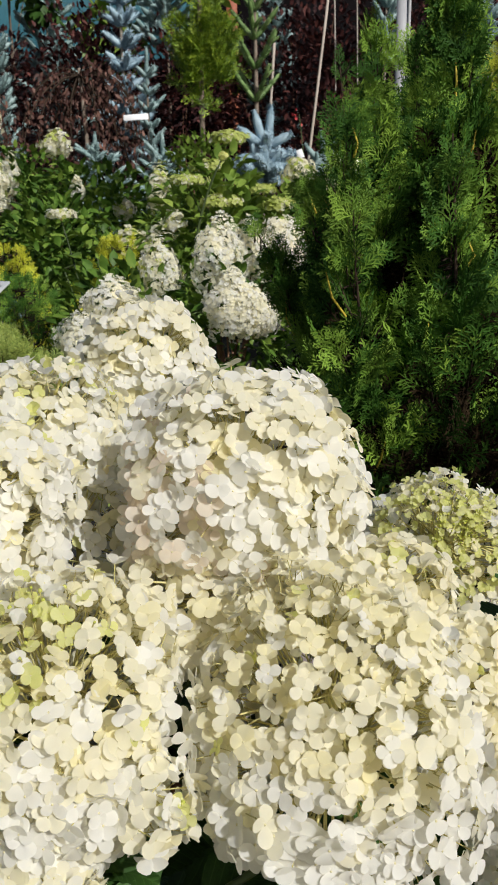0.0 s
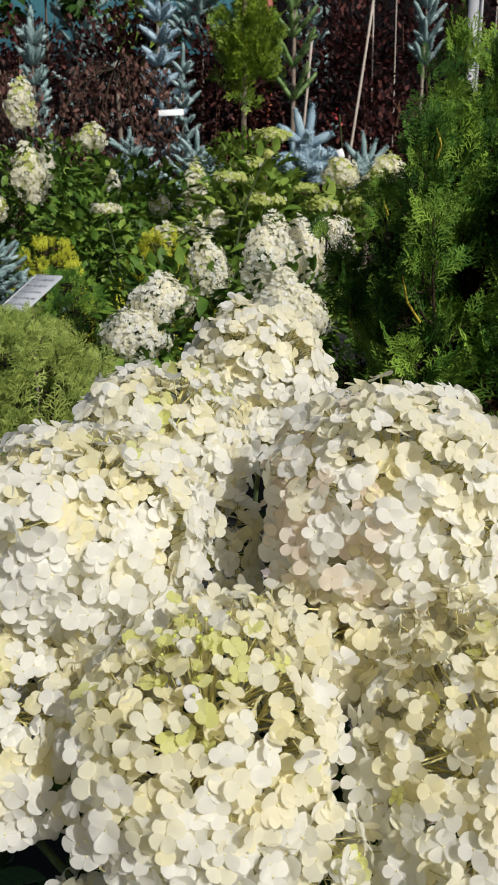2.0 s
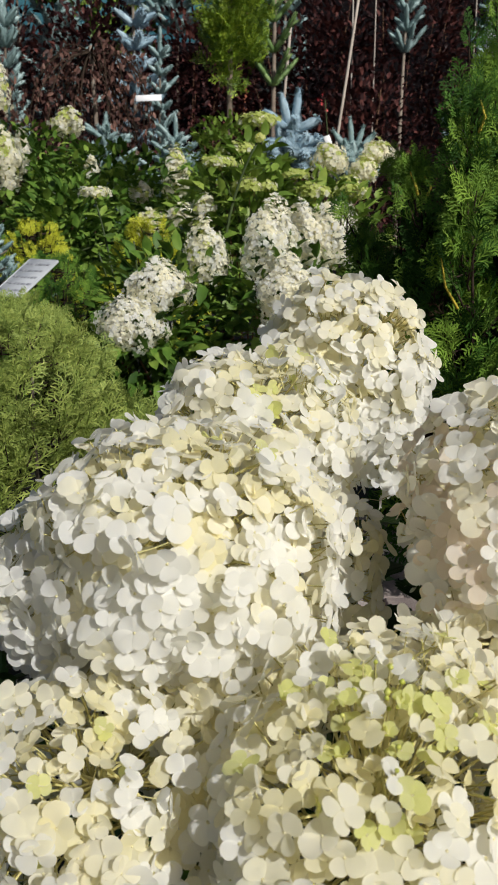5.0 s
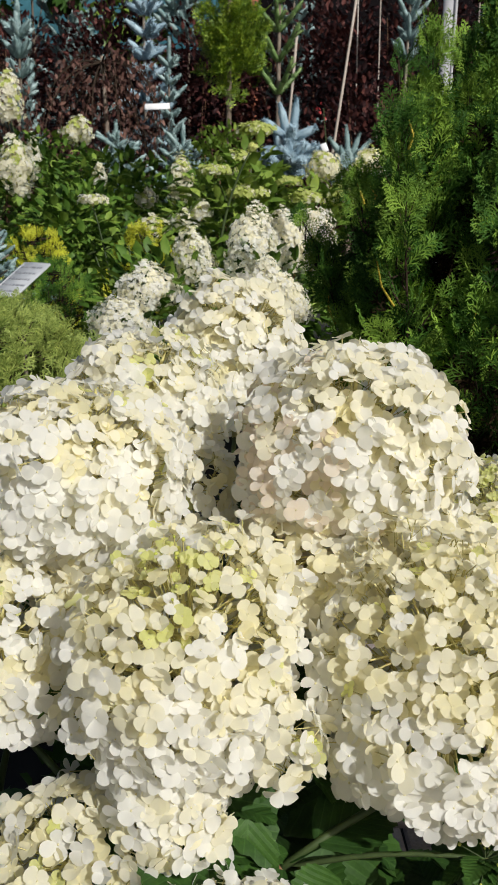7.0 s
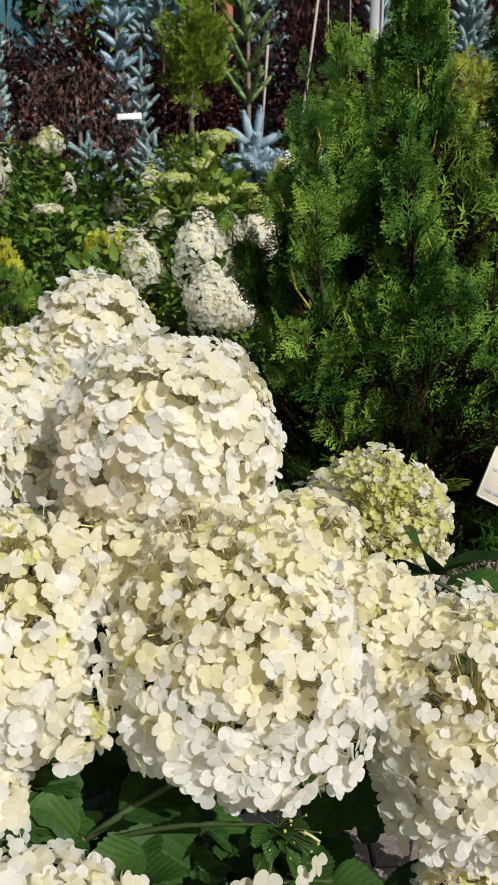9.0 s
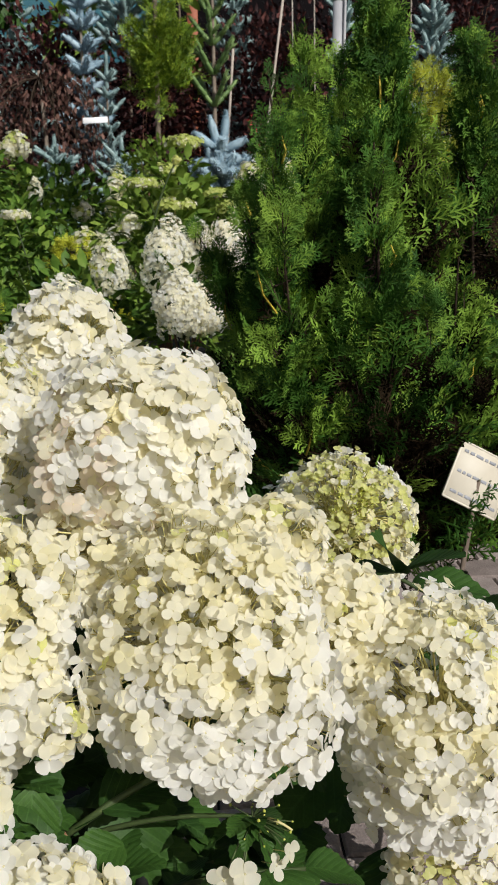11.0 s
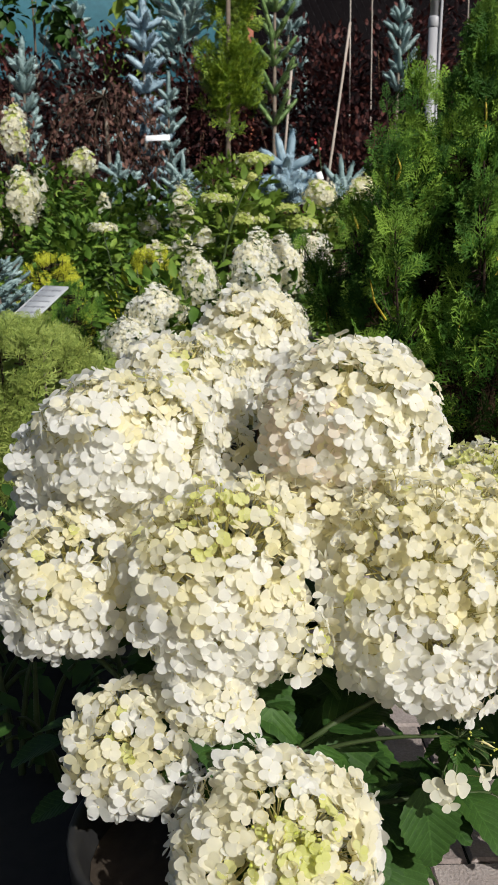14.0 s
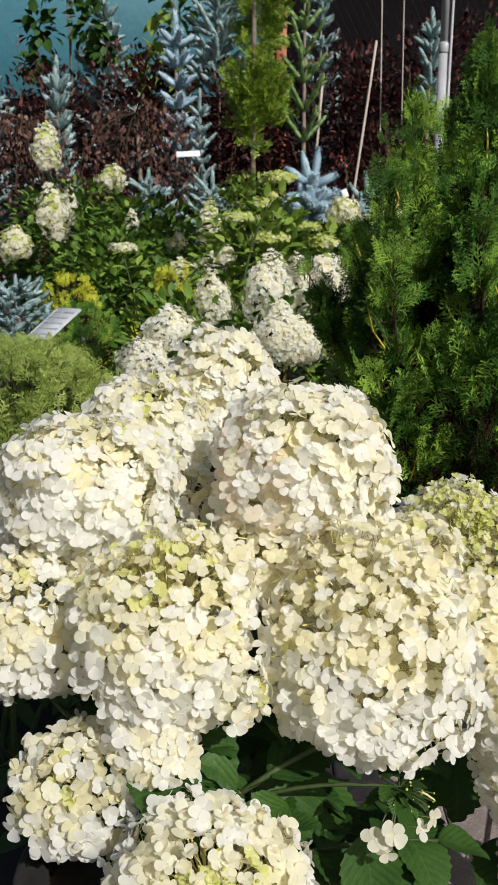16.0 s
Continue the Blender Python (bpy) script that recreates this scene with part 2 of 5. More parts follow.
def many(t, rot, place, size, k=None, tint=None):
    """The template t at every place, turned by rot (n, 3, 3) and scaled by size (n,) or (n, 3); tint: a number for each that its material may read."""
    n, size = len(place), np.asarray(size, float)
    size = size[:, None] if size.ndim == 1 else size
    v = np.einsum("nij,nkj->nki", rot, t["v"][None] * size[:, None, :] if size.shape[1] == 3 else t["v"][None] * size[:, :, None]) + np.asarray(place)[:, None, :]
    step = np.arange(n)[:, None] * len(t["v"])
    return dict(v=v.reshape(-1, 3), l=(t["l"][None] + step).ravel(), s=np.tile(t["s"], n), uv=np.tile(t["uv"], (n, 1)) if tint is None else np.repeat(np.stack([tint, tint], 1), len(t["v"]), 0),
                mi=np.tile(t["mi"], n) if k is None else np.where(np.tile(t["mi"], n) > 0, np.tile(t["mi"], n), np.repeat(np.broadcast_to(k, n), len(t["s"]))))


def mesh_of(name, t, materials, smooth=True):
    me = bpy.data.meshes.new(name)
    me.vertices.add(len(t["v"])), me.loops.add(len(t["l"])), me.polygons.add(len(t["s"]))
    me.vertices.foreach_set("co", t["v"].astype(np.float32).ravel())
    me.loops.foreach_set("vertex_index", t["l"].astype(np.int32))
    me.polygons.foreach_set("loop_start", np.r_[0, np.cumsum(t["s"])[:-1]].astype(np.int32))
    for m in materials:
        me.materials.append(m)
    me.polygons.foreach_set("material_index", t["mi"].astype(np.int32))
    me.polygons.foreach_set("use_smooth", np.full(len(t["s"]), smooth))
    layer = me.uv_layers.new(name="UVMap")
    layer.data.foreach_set("uv", t["uv"][t["l"]].astype(np.float32).ravel())
    me.update(calc_edges=True)
    me.validate()
    return me


def thing(name, label, category, place=(0, 0, 0), group="", kind=""):
    ob = new(name)
    ob.location = place
    ob.empty_display_size = 0.05
    return tagged(ob, label, category, group, kind)


def part(name, t, materials, parent=None, label="", kind="", smooth=True):
    """One mesh object, given in world places, under a thing or a part."""
    if parent is not None:
        base = np.array(origin(parent))
        t = dict(t, v=t["v"] - base)
    ob = new(name, mesh_of(name, t, materials if isinstance(materials, (list, tuple)) else [materials], smooth))
    ob.parent = parent
    return tagged(ob, label=label, kind=kind)


def origin(ob):
    place = Vector((0, 0, 0))
    while ob is not None:
        place += ob.location
        ob = ob.parent
    return place


def unit(v):
    v = np.asarray(v, float)
    return v / np.maximum(np.linalg.norm(v, axis=-1, keepdims=True), 1e-9)


def facing(normals, spin, hint=None):
    """Turns (n, 3, 3) whose z runs along the normals, spun about them; with a hint, y lies towards the hint."""
    z = unit(normals)
    h = np.where(np.abs(z[:, 2:3]) < 0.9, np.array([[0, 0, 1.0]]), np.array([[0, 1.0, 0]])) if hint is None else np.broadcast_to(hint, z.shape)
    x = unit(np.cross(h, z))
    y = np.cross(z, x)
    c, s = np.cos(spin)[:, None], np.sin(spin)[:, None]
    return np.stack([c * x + s * y, c * y - s * x, z], -1)


def along(ways, spin):
    """Turns whose y runs along the ways, with z upward as far as may be, rolled by spin."""
    y = unit(ways)
    up = np.where(np.abs(y[:, 2:3]) < 0.95, np.array([[0, 0, 1.0]]), np.array([[0, 1.0, 0]]))
    x = unit(np.cross(y, up))
    z = np.cross(x, y)
    c, s = np.cos(spin)[:, None], np.sin(spin)[:, None]
    return np.stack([c * x + s * z, y, c * z - s * x], -1)


def tube(points, radii, sides=7, cap=True):
    """A round rod through the points."""
    p = np.array(points, float)
    radii = np.broadcast_to(radii, len(p))
    way = unit(np.gradient(p, axis=0))
    ref = np.array([0.31, 0.95, 0.05]) if abs(way[0][2]) > 0.7 else np.array([0, 0, 1.0])
    x = unit(np.cross(way, ref))
    y = np.cross(way, x)
    a = np.linspace(0, 2 * np.pi, sides, endpoint=False)
    v = p[:, None] + radii[:, None, None] * (np.cos(a)[None, :, None] * x[:, None] + np.sin(a)[None, :, None] * y[:, None])
    faces = [(r * sides + k, r * sides + (k + 1) % sides, (r + 1) * sides + (k + 1) % sides, (r + 1) * sides + k) for r in range(len(p) - 1) for k in range(sides)]
    if cap:
        faces += [tuple(range(sides))[::-1], tuple((len(p) - 1) * sides + k for k in range(sides))]
    return shape(v.reshape(-1, 3), faces)


def bend(a, b, sag=0.0, side=(0, 0, 0), n=6):
    """Points of a bowed line from a to b."""
    a, b, s = np.array(a, float), np.array(b, float), np.linspace(0, 1, n)[:, None]
    return a + (b - a) * s + (np.array(side) + np.array([0, 0, sag])) * (4 * s * (1 - s))


def lathe(profile, sides=28):
    """A turned form from (radius, height) pairs."""
    a = np.linspace(0, 2 * np.pi, sides, endpoint=False)
    v = [(r * np.cos(t), r * np.sin(t), z) for r, z in profile for t in a]
    faces = [(i * sides + k, i * sides + (k + 1) % sides, (i + 1) * sides + (k + 1) % sides, (i + 1) * sides + k) for i in range(len(profile) - 1) for k in range(sides)]
    return shape(v, faces)


def slab(w, d, h, bevel=0.002):
    """A box of that size about its middle, with narrow chamfers."""
    bm = bmesh.new()
    bmesh.ops.create_cube(bm, size=1, matrix=Matrix.Diagonal((w, d, h, 1)))
    bmesh.ops.bevel(bm, geom=bm.edges[:], offset=bevel, segments=1, affect="EDGES")
    bm.verts.ensure_lookup_table()
    t = shape([v.co[:] for v in bm.verts], [[v.index for v in f.verts] for f in bm.faces])
    bm.free()
    return t


# ---- templates of flowers, leaves and sprays ----


def sepal(length, width, cup, curl, rows):
    """A broad rounded sepal along y; cup: how far its edges rise, curl: how far its tip does."""
    v, f = [], []
    for r, w in rows:
        for side in (-1, 0, 1):
            v.append((side * w * width / 2, r * length * (1 if side == 0 else 0.975), curl * length * r * r + abs(side) * 0.5 * w * w * width * cup))
    for i in range(len(rows) - 1):
        for k in range(2):
            f.append((i * 3 + k, i * 3 + k + 1, i * 3 + k + 4, i * 3 + k + 3))
    return shape(v, f)


ROUND_SEPAL = ((0.04, 0.16), (0.22, 0.62), (0.44, 0.94), (0.66, 1.0), (0.85, 0.82), (0.96, 0.48), (1.0, 0.16))
PLAIN_SEPAL = ((0.05, 0.16), (0.34, 0.82), (0.66, 1.0), (0.90, 0.72), (1.0, 0.2))


def floret(seed, wide=1.0, rows=ROUND_SEPAL, closed=0.0):
    """Two crossed pairs of broad overlapping sepals round a bead; about 1 across. closed: how far they still stand up."""
    r = random.Random(seed)
    parts_ = []
    for k in range(4):
        grown = 1.0 if k % 2 == seed % 2 else 0.87
        s = sepal(0.5 * grown * r.uniform(0.90, 1.07), 0.5 * wide * grown * r.uniform(0.94, 1.12), r.uniform(-0.10, 0.42), r.uniform(-0.22, 0.22) + 0.2 * closed, rows)
        parts_.append(moved(s, pose(0, 0, 0.020 * (k % 2), r.uniform(-10, 20) + 40 * closed, r.uniform(-12, 12), 90 * k + r.uniform(-11, 11))))
    bead = lathe(((0.035, 0.0), (0.040, 0.025), (0.0, 0.050)), 5)
    stalk = tube([(0, 0, 0), (0.03, 0.01, -0.35), (0.02, 0.03, -0.8)], [0.026, 0.022, 0.020], 3, False)
    return joined(*parts_, slot(bead, 5), slot(stalk, 4))


def simple_floret(seed):
    """Four rounded sepals with fewer faces, for blooms farther off."""
    r = random.Random(seed)
    parts_ = []
    for k in range(4):
        w, c = r.uniform(0.42, 0.54), r.uniform(-0.05, 0.12)
        v = [(0, 0.02, 0), (-w / 2, 0.25, c * 0.3), (-w * 0.36, 0.46, c), (0, 0.5, c * 1.1), (w * 0.36, 0.46, c), (w / 2, 0.25, c * 0.3)]
        parts_.append(moved(shape(v, [(0, 5, 4, 3, 2, 1)]), pose(0, 0, 0, r.uniform(-8, 8), 0, 90 * k + r.uniform(-8, 8))))
    return joined(*parts_)


def broad_leaf(rows=19, width=0.56, fold=0.12, droop=0.25, teeth=0.032, seed=0):
    """A pointed oval leaf of length 1 along y with a folded midrib and toothed edge."""
    v, f, uv = [], [], []
    cols = (-1.0, -0.5, 0.0, 0.5, 1.0)
    for i in range(rows):
        s = i / (rows - 1)
        w = width * (math.sin(math.pi * min(1, s * 0.93 + 0.035)) ** 0.8) * (1.12 - 0.45 * s) * 0.62
        w = max(w, 0.004)
        for c in cols:
            edge = teeth * (1 if i % 2 else -1) if abs(c) == 1.0 and 0 < i < rows - 1 else 0
            v.append((c * (w + edge * 0.5), s + edge * 0.3, abs(c) * fold * w * 2 - droop * s * s + 0.02 * math.sin(7 * s + 2 * c + seed)))
            uv.append((0.5 + 0.5 * c * w / 0.36, s))
    for i in range(rows - 1):
        for k in range(4):
            f.append((i * 5 + k, i * 5 + k + 1, i * 5 + k + 6, i * 5 + k + 5))
    return shape(v, f, uv)


def small_leaf(width=0.58, fold=0.08, droop=0.2):
    """A leaf of length 1 with a folded midrib, for foliage farther off."""
    w = width / 2
    v = [(0, 0, 0), (-w * 0.8, 0.3, fold), (0, 0.33, 0), (w * 0.8, 0.3, fold), (-w * 0.75, 0.66, fold - droop * 0.4), (0, 0.68, -droop * 0.4), (w * 0.75, 0.66, fold - droop * 0.4), (0, 1, -droop)]
    return shape(v, [(0, 2, 1), (0, 3, 2), (1, 2, 5, 4), (2, 3, 6, 5), (4, 5, 7), (5, 6, 7)])


def strip(a, b, w, bow=0.0):
    """A flattened blunt twiglet between two points of the plane x, y, bowed to one side, with a low ridge."""
    a, b = np.array(a, float), np.array(b, float)
    n = np.array([-(b - a)[1], (b - a)[0]]) / np.linalg.norm(b - a)
    m = a * 0.45 + b * 0.55 + n * bow * np.linalg.norm(b - a)
    h = n * w / 2
    v = [(*(a - h * 0.6), 0), (*(a + h * 0.6), 0), (*(m - h), 0), (*m, w * 0.4), (*(m + h), 0), (*(b - h * 0.55), 0), (*(b + h * 0.55), 0)]
    return shape(v, [(0, 2, 3), (0, 3, 1), (1, 3, 4), (2, 5, 3), (3, 5, 6), (3, 6, 4)])


def thuja_spray(seed):
    """A flat fern-like spray of length about 1, branched into finger-like twiglets that curve towards its tip."""
    r = random.Random(seed)
    parts_ = [strip((0, 0), (0.01, 0.5), 0.030), strip((0.01, 0.47), (0, 1.0), 0.034)]
    for i in range(5):
        s = 0.10 + 0.17 * i
        for side in (-1, 1):
            if r.random() < 0.08:
                continue
            ang = radians(r.uniform(34, 50))
            ln = (0.58 - 0.40 * s) * r.uniform(0.75, 1.15)
            w = np.array([side * math.sin(ang), math.cos(ang)])
            a = np.array([0, s + (0.08 if side > 0 else 0)])
            parts_.append(strip(a, a + w * ln, 0.040, 0.10 * side))
            for j in range(1, 4 if ln > 0.34 else 3):
                p = a + w * ln * (0.24 * j + 0.02)
                sub = -side if j % 2 else side
                ang2 = math.atan2(w[0], w[1]) + sub * radians(r.uniform(28, 44))
                ln2 = ln * r.uniform(0.36, 0.52) * (1.1 - 0.12 * j)
                parts_.append(strip(p, p + np.array([math.sin(ang2), math.cos(ang2)]) * ln2, 0.038, 0.08 * sub))
    t = joined(*parts_)
    v = t["v"]
    v[:, 2] += 0.22 * v[:, 1] ** 2 * r.uniform(-1, 1) + 0.05 * np.sin(5 * v[:, 0] + seed) + 0.02 * np.sin(17 * v[:, 1] + seed)
    return t


def needle_brush(seed, needles=100, length=0.27, thick=0.036, core=0.15):
    """A plump shoot of length 1 along y, set all round with short stiff needles."""
    r = random.Random(seed)
    v, f = [], []
    for k in range(needles):
        s, a = k / needles, r.uniform(0, 2 * math.pi)
        ln = length * r.uniform(0.8, 1.15) * (1 - 0.35 * s ** 3)
        out_ = np.array([math.cos(a), 0.6, math.sin(a)])
        base = np.array([0, s * 0.98, 0])
        side = np.array([-math.sin(a), 0, math.cos(a)]) * thick
        n = len(v)
        v += [tuple(base - side), tuple(base + side), tuple(base + out_ * ln)]
        f.append((n, n + 1, n + 2))
    bulk = tube([(0, 0, 0), (0, 0.12, 0), (0, 0.75, 0), (0, 1.02, 0)], [core * 0.4, core, core * 0.93, core * 0.3], 6, False)
    return joined(shape(v, f), bulk)


FLORETS = [floret(s, w) for s, w in ((1, 0.93), (2, 1.0), (3, 0.86), (4, 0.96), (5, 0.90))] + [floret(s, 0.92, PLAIN_SEPAL, c) for s, c in ((6, 0.75), (7, 0.45), (8, 1.0))]
SIMPLE_FLORETS = [simple_floret(s) for s in range(3)]
LEAVES = [broad_leaf(seed=s, width=w, droop=d) for s, w, d in ((0, 0.66, 0.25), (1, 0.72, 0.40), (2, 0.62, 0.15))]
SPRAYS = [thuja_spray(s) for s in range(4)]
BRUSHES = [needle_brush(s) for s in range(3)]
PLUSH = [needle_brush(s, 330, 0.23, 0.028, 0.16) for s in (5, 6)]
TINY = small_leaf()
BUD = lathe(((0.0, -0.5), (0.38, -0.32), (0.5, 0.05), (0.34, 0.40), (0.0, 0.5)), 6)
FAR_PETALS = [WHITE_PETAL, CREAM_PETAL, LIME_CAP]
PETALS = [WHITE_PETAL, CREAM_PETAL, LIME_PETAL, PINK_PETAL, PEDICEL, INNER_PETAL]

# ---- the ground ----
ground = part("ground", shape([(-300, -300, -0.006), (300, -300, -0.006), (300, 300, -0.006), (-300, 300, -0.006)], [(0, 1, 2, 3)]), GROUND)
tagged(ground, "dark gritty nursery ground running under all the plants", "ground", kind="structure")

# ---- flowering hydrangeas close by ----


def sphere_points(n, rng):
    k = np.arange(n) + 0.5
    z = 1 - 2 * k / n
    a = k * 2.399963 + rng.uniform(0, 6.28)
    r = np.sqrt(1 - z * z)
    return unit(np.stack([r * np.cos(a), r * np.sin(a), z], 1) + rng.normal(0, 0.35 / math.sqrt(n) * 2, (n, 3)))


def lumps(d, seed, amount):
    """A gentle uneven swelling over directions d."""
    ph = np.random.default_rng(seed).uniform(0, 6.28, 6)
    return 1 + amount * (np.sin(3.1 * d[:, 0] + ph[0]) * np.sin(2.7 * d[:, 1] + ph[1]) + 0.7 * np.sin(5.3 * d[:, 2] + ph[2]) * np.sin(4.6 * d[:, 0] + ph[3]) + 0.4 * np.sin(9 * d[:, 1] + ph[4]) * np.sin(8 * d[:, 2] + ph[5]))


FLORET_MESHES = {}


def floret_mesh(k, tone):
    """One of the shared floret meshes, by form and colour."""
    if (k, tone) not in FLORET_MESHES:
        t = FLORETS[k]
        FLORET_MESHES[k, tone] = mesh_of("floret", dict(t, mi=np.where(t["mi"] == 4, 1, np.where(t["mi"] == 5, 2, 0))), [PETALS[tone], PEDICEL, INNER_PETAL])
    return FLORET_MESHES[k, tone]


def flower_head(parent, centre, radii, apex, size=0.0232, lime=0.1, cream=0.3, blush_shade=0.0, seed=0, single=0, label="", loose=0.0, taper=0.0, square=2.4, buds=0, young=0.35, heart=0.5, hollow=None):
    """A full panicle: a branched stalk inside and florets all over it; single: how many of its near florets are pieces of their own.
    taper: how much wider it is above than below; square: 2 for a ball, more for a blunter form; young: how open and unripe it is round its tip, from heart (a cosine) on; hollow: a side on which it bears no florets."""
    rng = np.random.default_rng(seed + 100)
    c, radii, apex = np.array(centre, float), np.array(radii, float), unit(np.array(apex, float))
    area = 4 * np.pi * (((radii[0] * radii[1]) ** 1.6 + (radii[0] * radii[2]) ** 1.6 + (radii[1] * radii[2]) ** 1.6) / 3) ** (1 / 1.6)
    n = int(area / size**2 * 3.8 * (1 - loose))
    foot = c - apex * radii.mean() * 0.95
    d = sphere_points(n, rng)
    d = d[(d @ apex) > -0.9]
    if hollow:
        d = d[d @ unit(np.array(hollow, float)) < 0.60]
    near_tip = np.clip((d @ apex - heart) / (1 - heart), 0, 1) ** 0.7
    d = d[rng.random(len(d)) > 0.22 * young * near_tip]
    if buds:
        d = np.concatenate([d, unit(apex + rng.normal(0, 0.20, (buds, 3)))])
    n = len(d)
    near_tip = np.clip((d @ apex - heart) / (1 - heart), 0, 1) ** 0.7
    inner = rng.random(n) < 0.34
    blunt = (np.abs(d) ** square).sum(1) ** (-1 / square)
    blunt /= blunt.max() ** 0.6
    knots = sphere_points(30, rng)
    knot = np.clip(((d @ knots.T).max(1) - 0.90) / 0.10, 0, 1)
    rad = (0.92 + 0.10 * knot) * np.where(inner, rng.uniform(0.78, 0.90, n), rng.uniform(0.91, 1.03, n)) * lumps(d, seed, 0.058) * blunt
    rad *= 1 + young * near_tip * rng.uniform(-0.16, 0.05, n)
    form_ = radii * np.stack([1 + taper * d[:, 2], 1 + taper * d[:, 2], np.ones(n)], 1)
    place = c + d * form_ * rad[:, None]
    lift = unit(d / radii)
    lift[:, 2] = np.where(lift[:, 2] < 0, 0.18 * lift[:, 2], lift[:, 2])
    spread = 0.37 + 0.26 * young * near_tip
    normal = unit(unit(lift) + rng.normal(0, 1, (n, 3)) * spread[:, None] + apex * (0.06 + 0.5 * young * near_tip)[:, None] + np.array([0.15, -0.22, 0.15]))
    mottled = 0.5 + 0.5 * np.sin(4 * d[:, 0] + seed) * np.sin(5 * d[:, 2] + 2 * seed)
    p_lime = np.clip(lime * (0.03 + 1.3 * near_tip**2), 0, 0.8)
    upper = np.clip((d @ apex + 0.0) / 0.7, 0, 1)
    p_cream = np.clip(cream * (0.05 + 0.28 * mottled + 1.5 * upper) + np.where(inner, 0.4, 0), 0, 0.95)
    roll = rng.random(n)
    tone = np.where(roll < p_lime, 2, np.where(roll < p_lime + p_cream * (1 - p_lime), 1, 0))
    # left and lower florets: pinkish shade put into the colour, with some blush
    shade_side = blush_shade * np.clip(0.2 - 1.6 * d[:, 0] - 0.5 * d[:, 2], 0, 2)
    tone = np.where((tone < 2) & (rng.random(n) < shade_side), 3, tone)
    # inner florets turn yellower: warm shade between florets put into their colour
    tone = np.where((inner | (rng.random(n) < 0.5 * young * near_tip)) & (rng.random(n) < 0.15 + 0.65 * upper) & (tone < 2), 5, tone)
    sizes = size * rng.uniform(0.84, 1.12, n) * np.where(tone == 2, 0.80, 1.0) * (1 - (0.30 if buds else 0.24) * near_tip * min(1, young * 1.6))
    turn = facing(normal, rng.uniform(0, 6.28, n))
    form = np.where(rng.random(n) < young * near_tip * 0.8, rng.integers(5, 8, n), rng.integers(0, 5, n))
    tip = c + apex * radii.mean() * 0.8
    head = part("flower_head", tube(bend(foot, tip), np.linspace(0.0035, 0.0012, 6), 6), PEDICEL, parent, label)
    twigs = []
    for q in range(0, n, 6):
        a = foot + (tip - foot) * rng.uniform(0.1, 0.8)
        twigs.append(tube(bend(a, a + (place[q] - a) * 0.88, 0.004, n=4), [0.0012, 0.0010, 0.0009, 0.0008], 4, False))
    part("stalklets", joined(*twigs), PEDICEL, head, kind="stuff")
    if buds:
        e = unit(apex + rng.normal(0, 0.19, (buds, 3)))
        spot = c + e * radii * rng.uniform(0.88, 1.0, (buds, 1))
        part("buds", many(BUD, facing(e, rng.uniform(0, 6.28, buds)), spot, rng.uniform(0.0018, 0.0038, buds)), LIME_BUD, head, "small round lime buds", kind="stuff")
        part("bud_stalks", joined(*[tube([q - (q - c) * 0.30, q - (q - c) * 0.12, q], [0.0009, 0.0007, 0.0006], 3, False) for q in spot]), PEDICEL, head, kind="stuff")
    alone = np.zeros(n, bool)
    if single:
        outer = np.where(~inner & (d[:, 1] < 0.55))[0]
        alone[outer[np.argsort(place[outer, 1])[:single]]] = True
    base = np.array(origin(head))
    for q in np.where(alone)[0]:
        ob = new("floret", floret_mesh(int(form[q]), int(tone[q])))
        ob.parent = head
        ob.matrix_basis = Matrix.LocRotScale(Vector(place[q] - base), Matrix(turn[q].tolist()).to_quaternion(), Vector((sizes[q],) * 3))
    rest = [many(FLORETS[k], turn[g], place[g], sizes[g], tone[g]) for k in range(len(FLORETS)) if (g := np.where((form == k) & ~alone)[0]).size]
    part("florets", joined(*rest), PETALS, head, kind="stuff")
    return foot


POT_PROFILE = ((0.0, 0.012), (0.098, 0.0), (0.104, 0.006), (0.126, 0.165), (0.128, 0.168), (0.137, 0.170), (0.139, 0.196), (0.136, 0.199), (0.130, 0.197), (0.127, 0.172), (0.118, 0.150))


def pot_of(parent, x, y, scale=1.0):
    pot = part("pot", moved(lathe([(r * scale, z * scale) for r, z in POT_PROFILE], 36), pose(x, y, 0)), POT_PLASTIC, parent, "black plastic nursery pot")
    disc = [(0.0, 0.168 * scale)] + [(r * scale, (0.168 - 0.006 * k) * scale) for k, r in enumerate((0.05, 0.09, 0.12))]
    part("soil", moved(lathe(disc, 24), pose(x, y, 0)), SOIL, pot)
    return pot


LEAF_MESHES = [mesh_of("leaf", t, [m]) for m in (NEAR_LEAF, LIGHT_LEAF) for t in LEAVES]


def leaf(parent, base, way, length, roll=0.0, k=0, fresh=False):
    """A leaf of its own from its foot towards way."""
    turn = along(np.array([way], float), np.array([radians(roll)]))[0]
    ob = new("leaf", LEAF_MESHES[k % 3 + (3 if fresh else 0)])
    ob.parent = parent
    ob.matrix_basis = Matrix.LocRotScale(Vector(base) - origin(parent), Matrix(turn.tolist()).to_quaternion(), Vector((length,) * 3))
    return ob


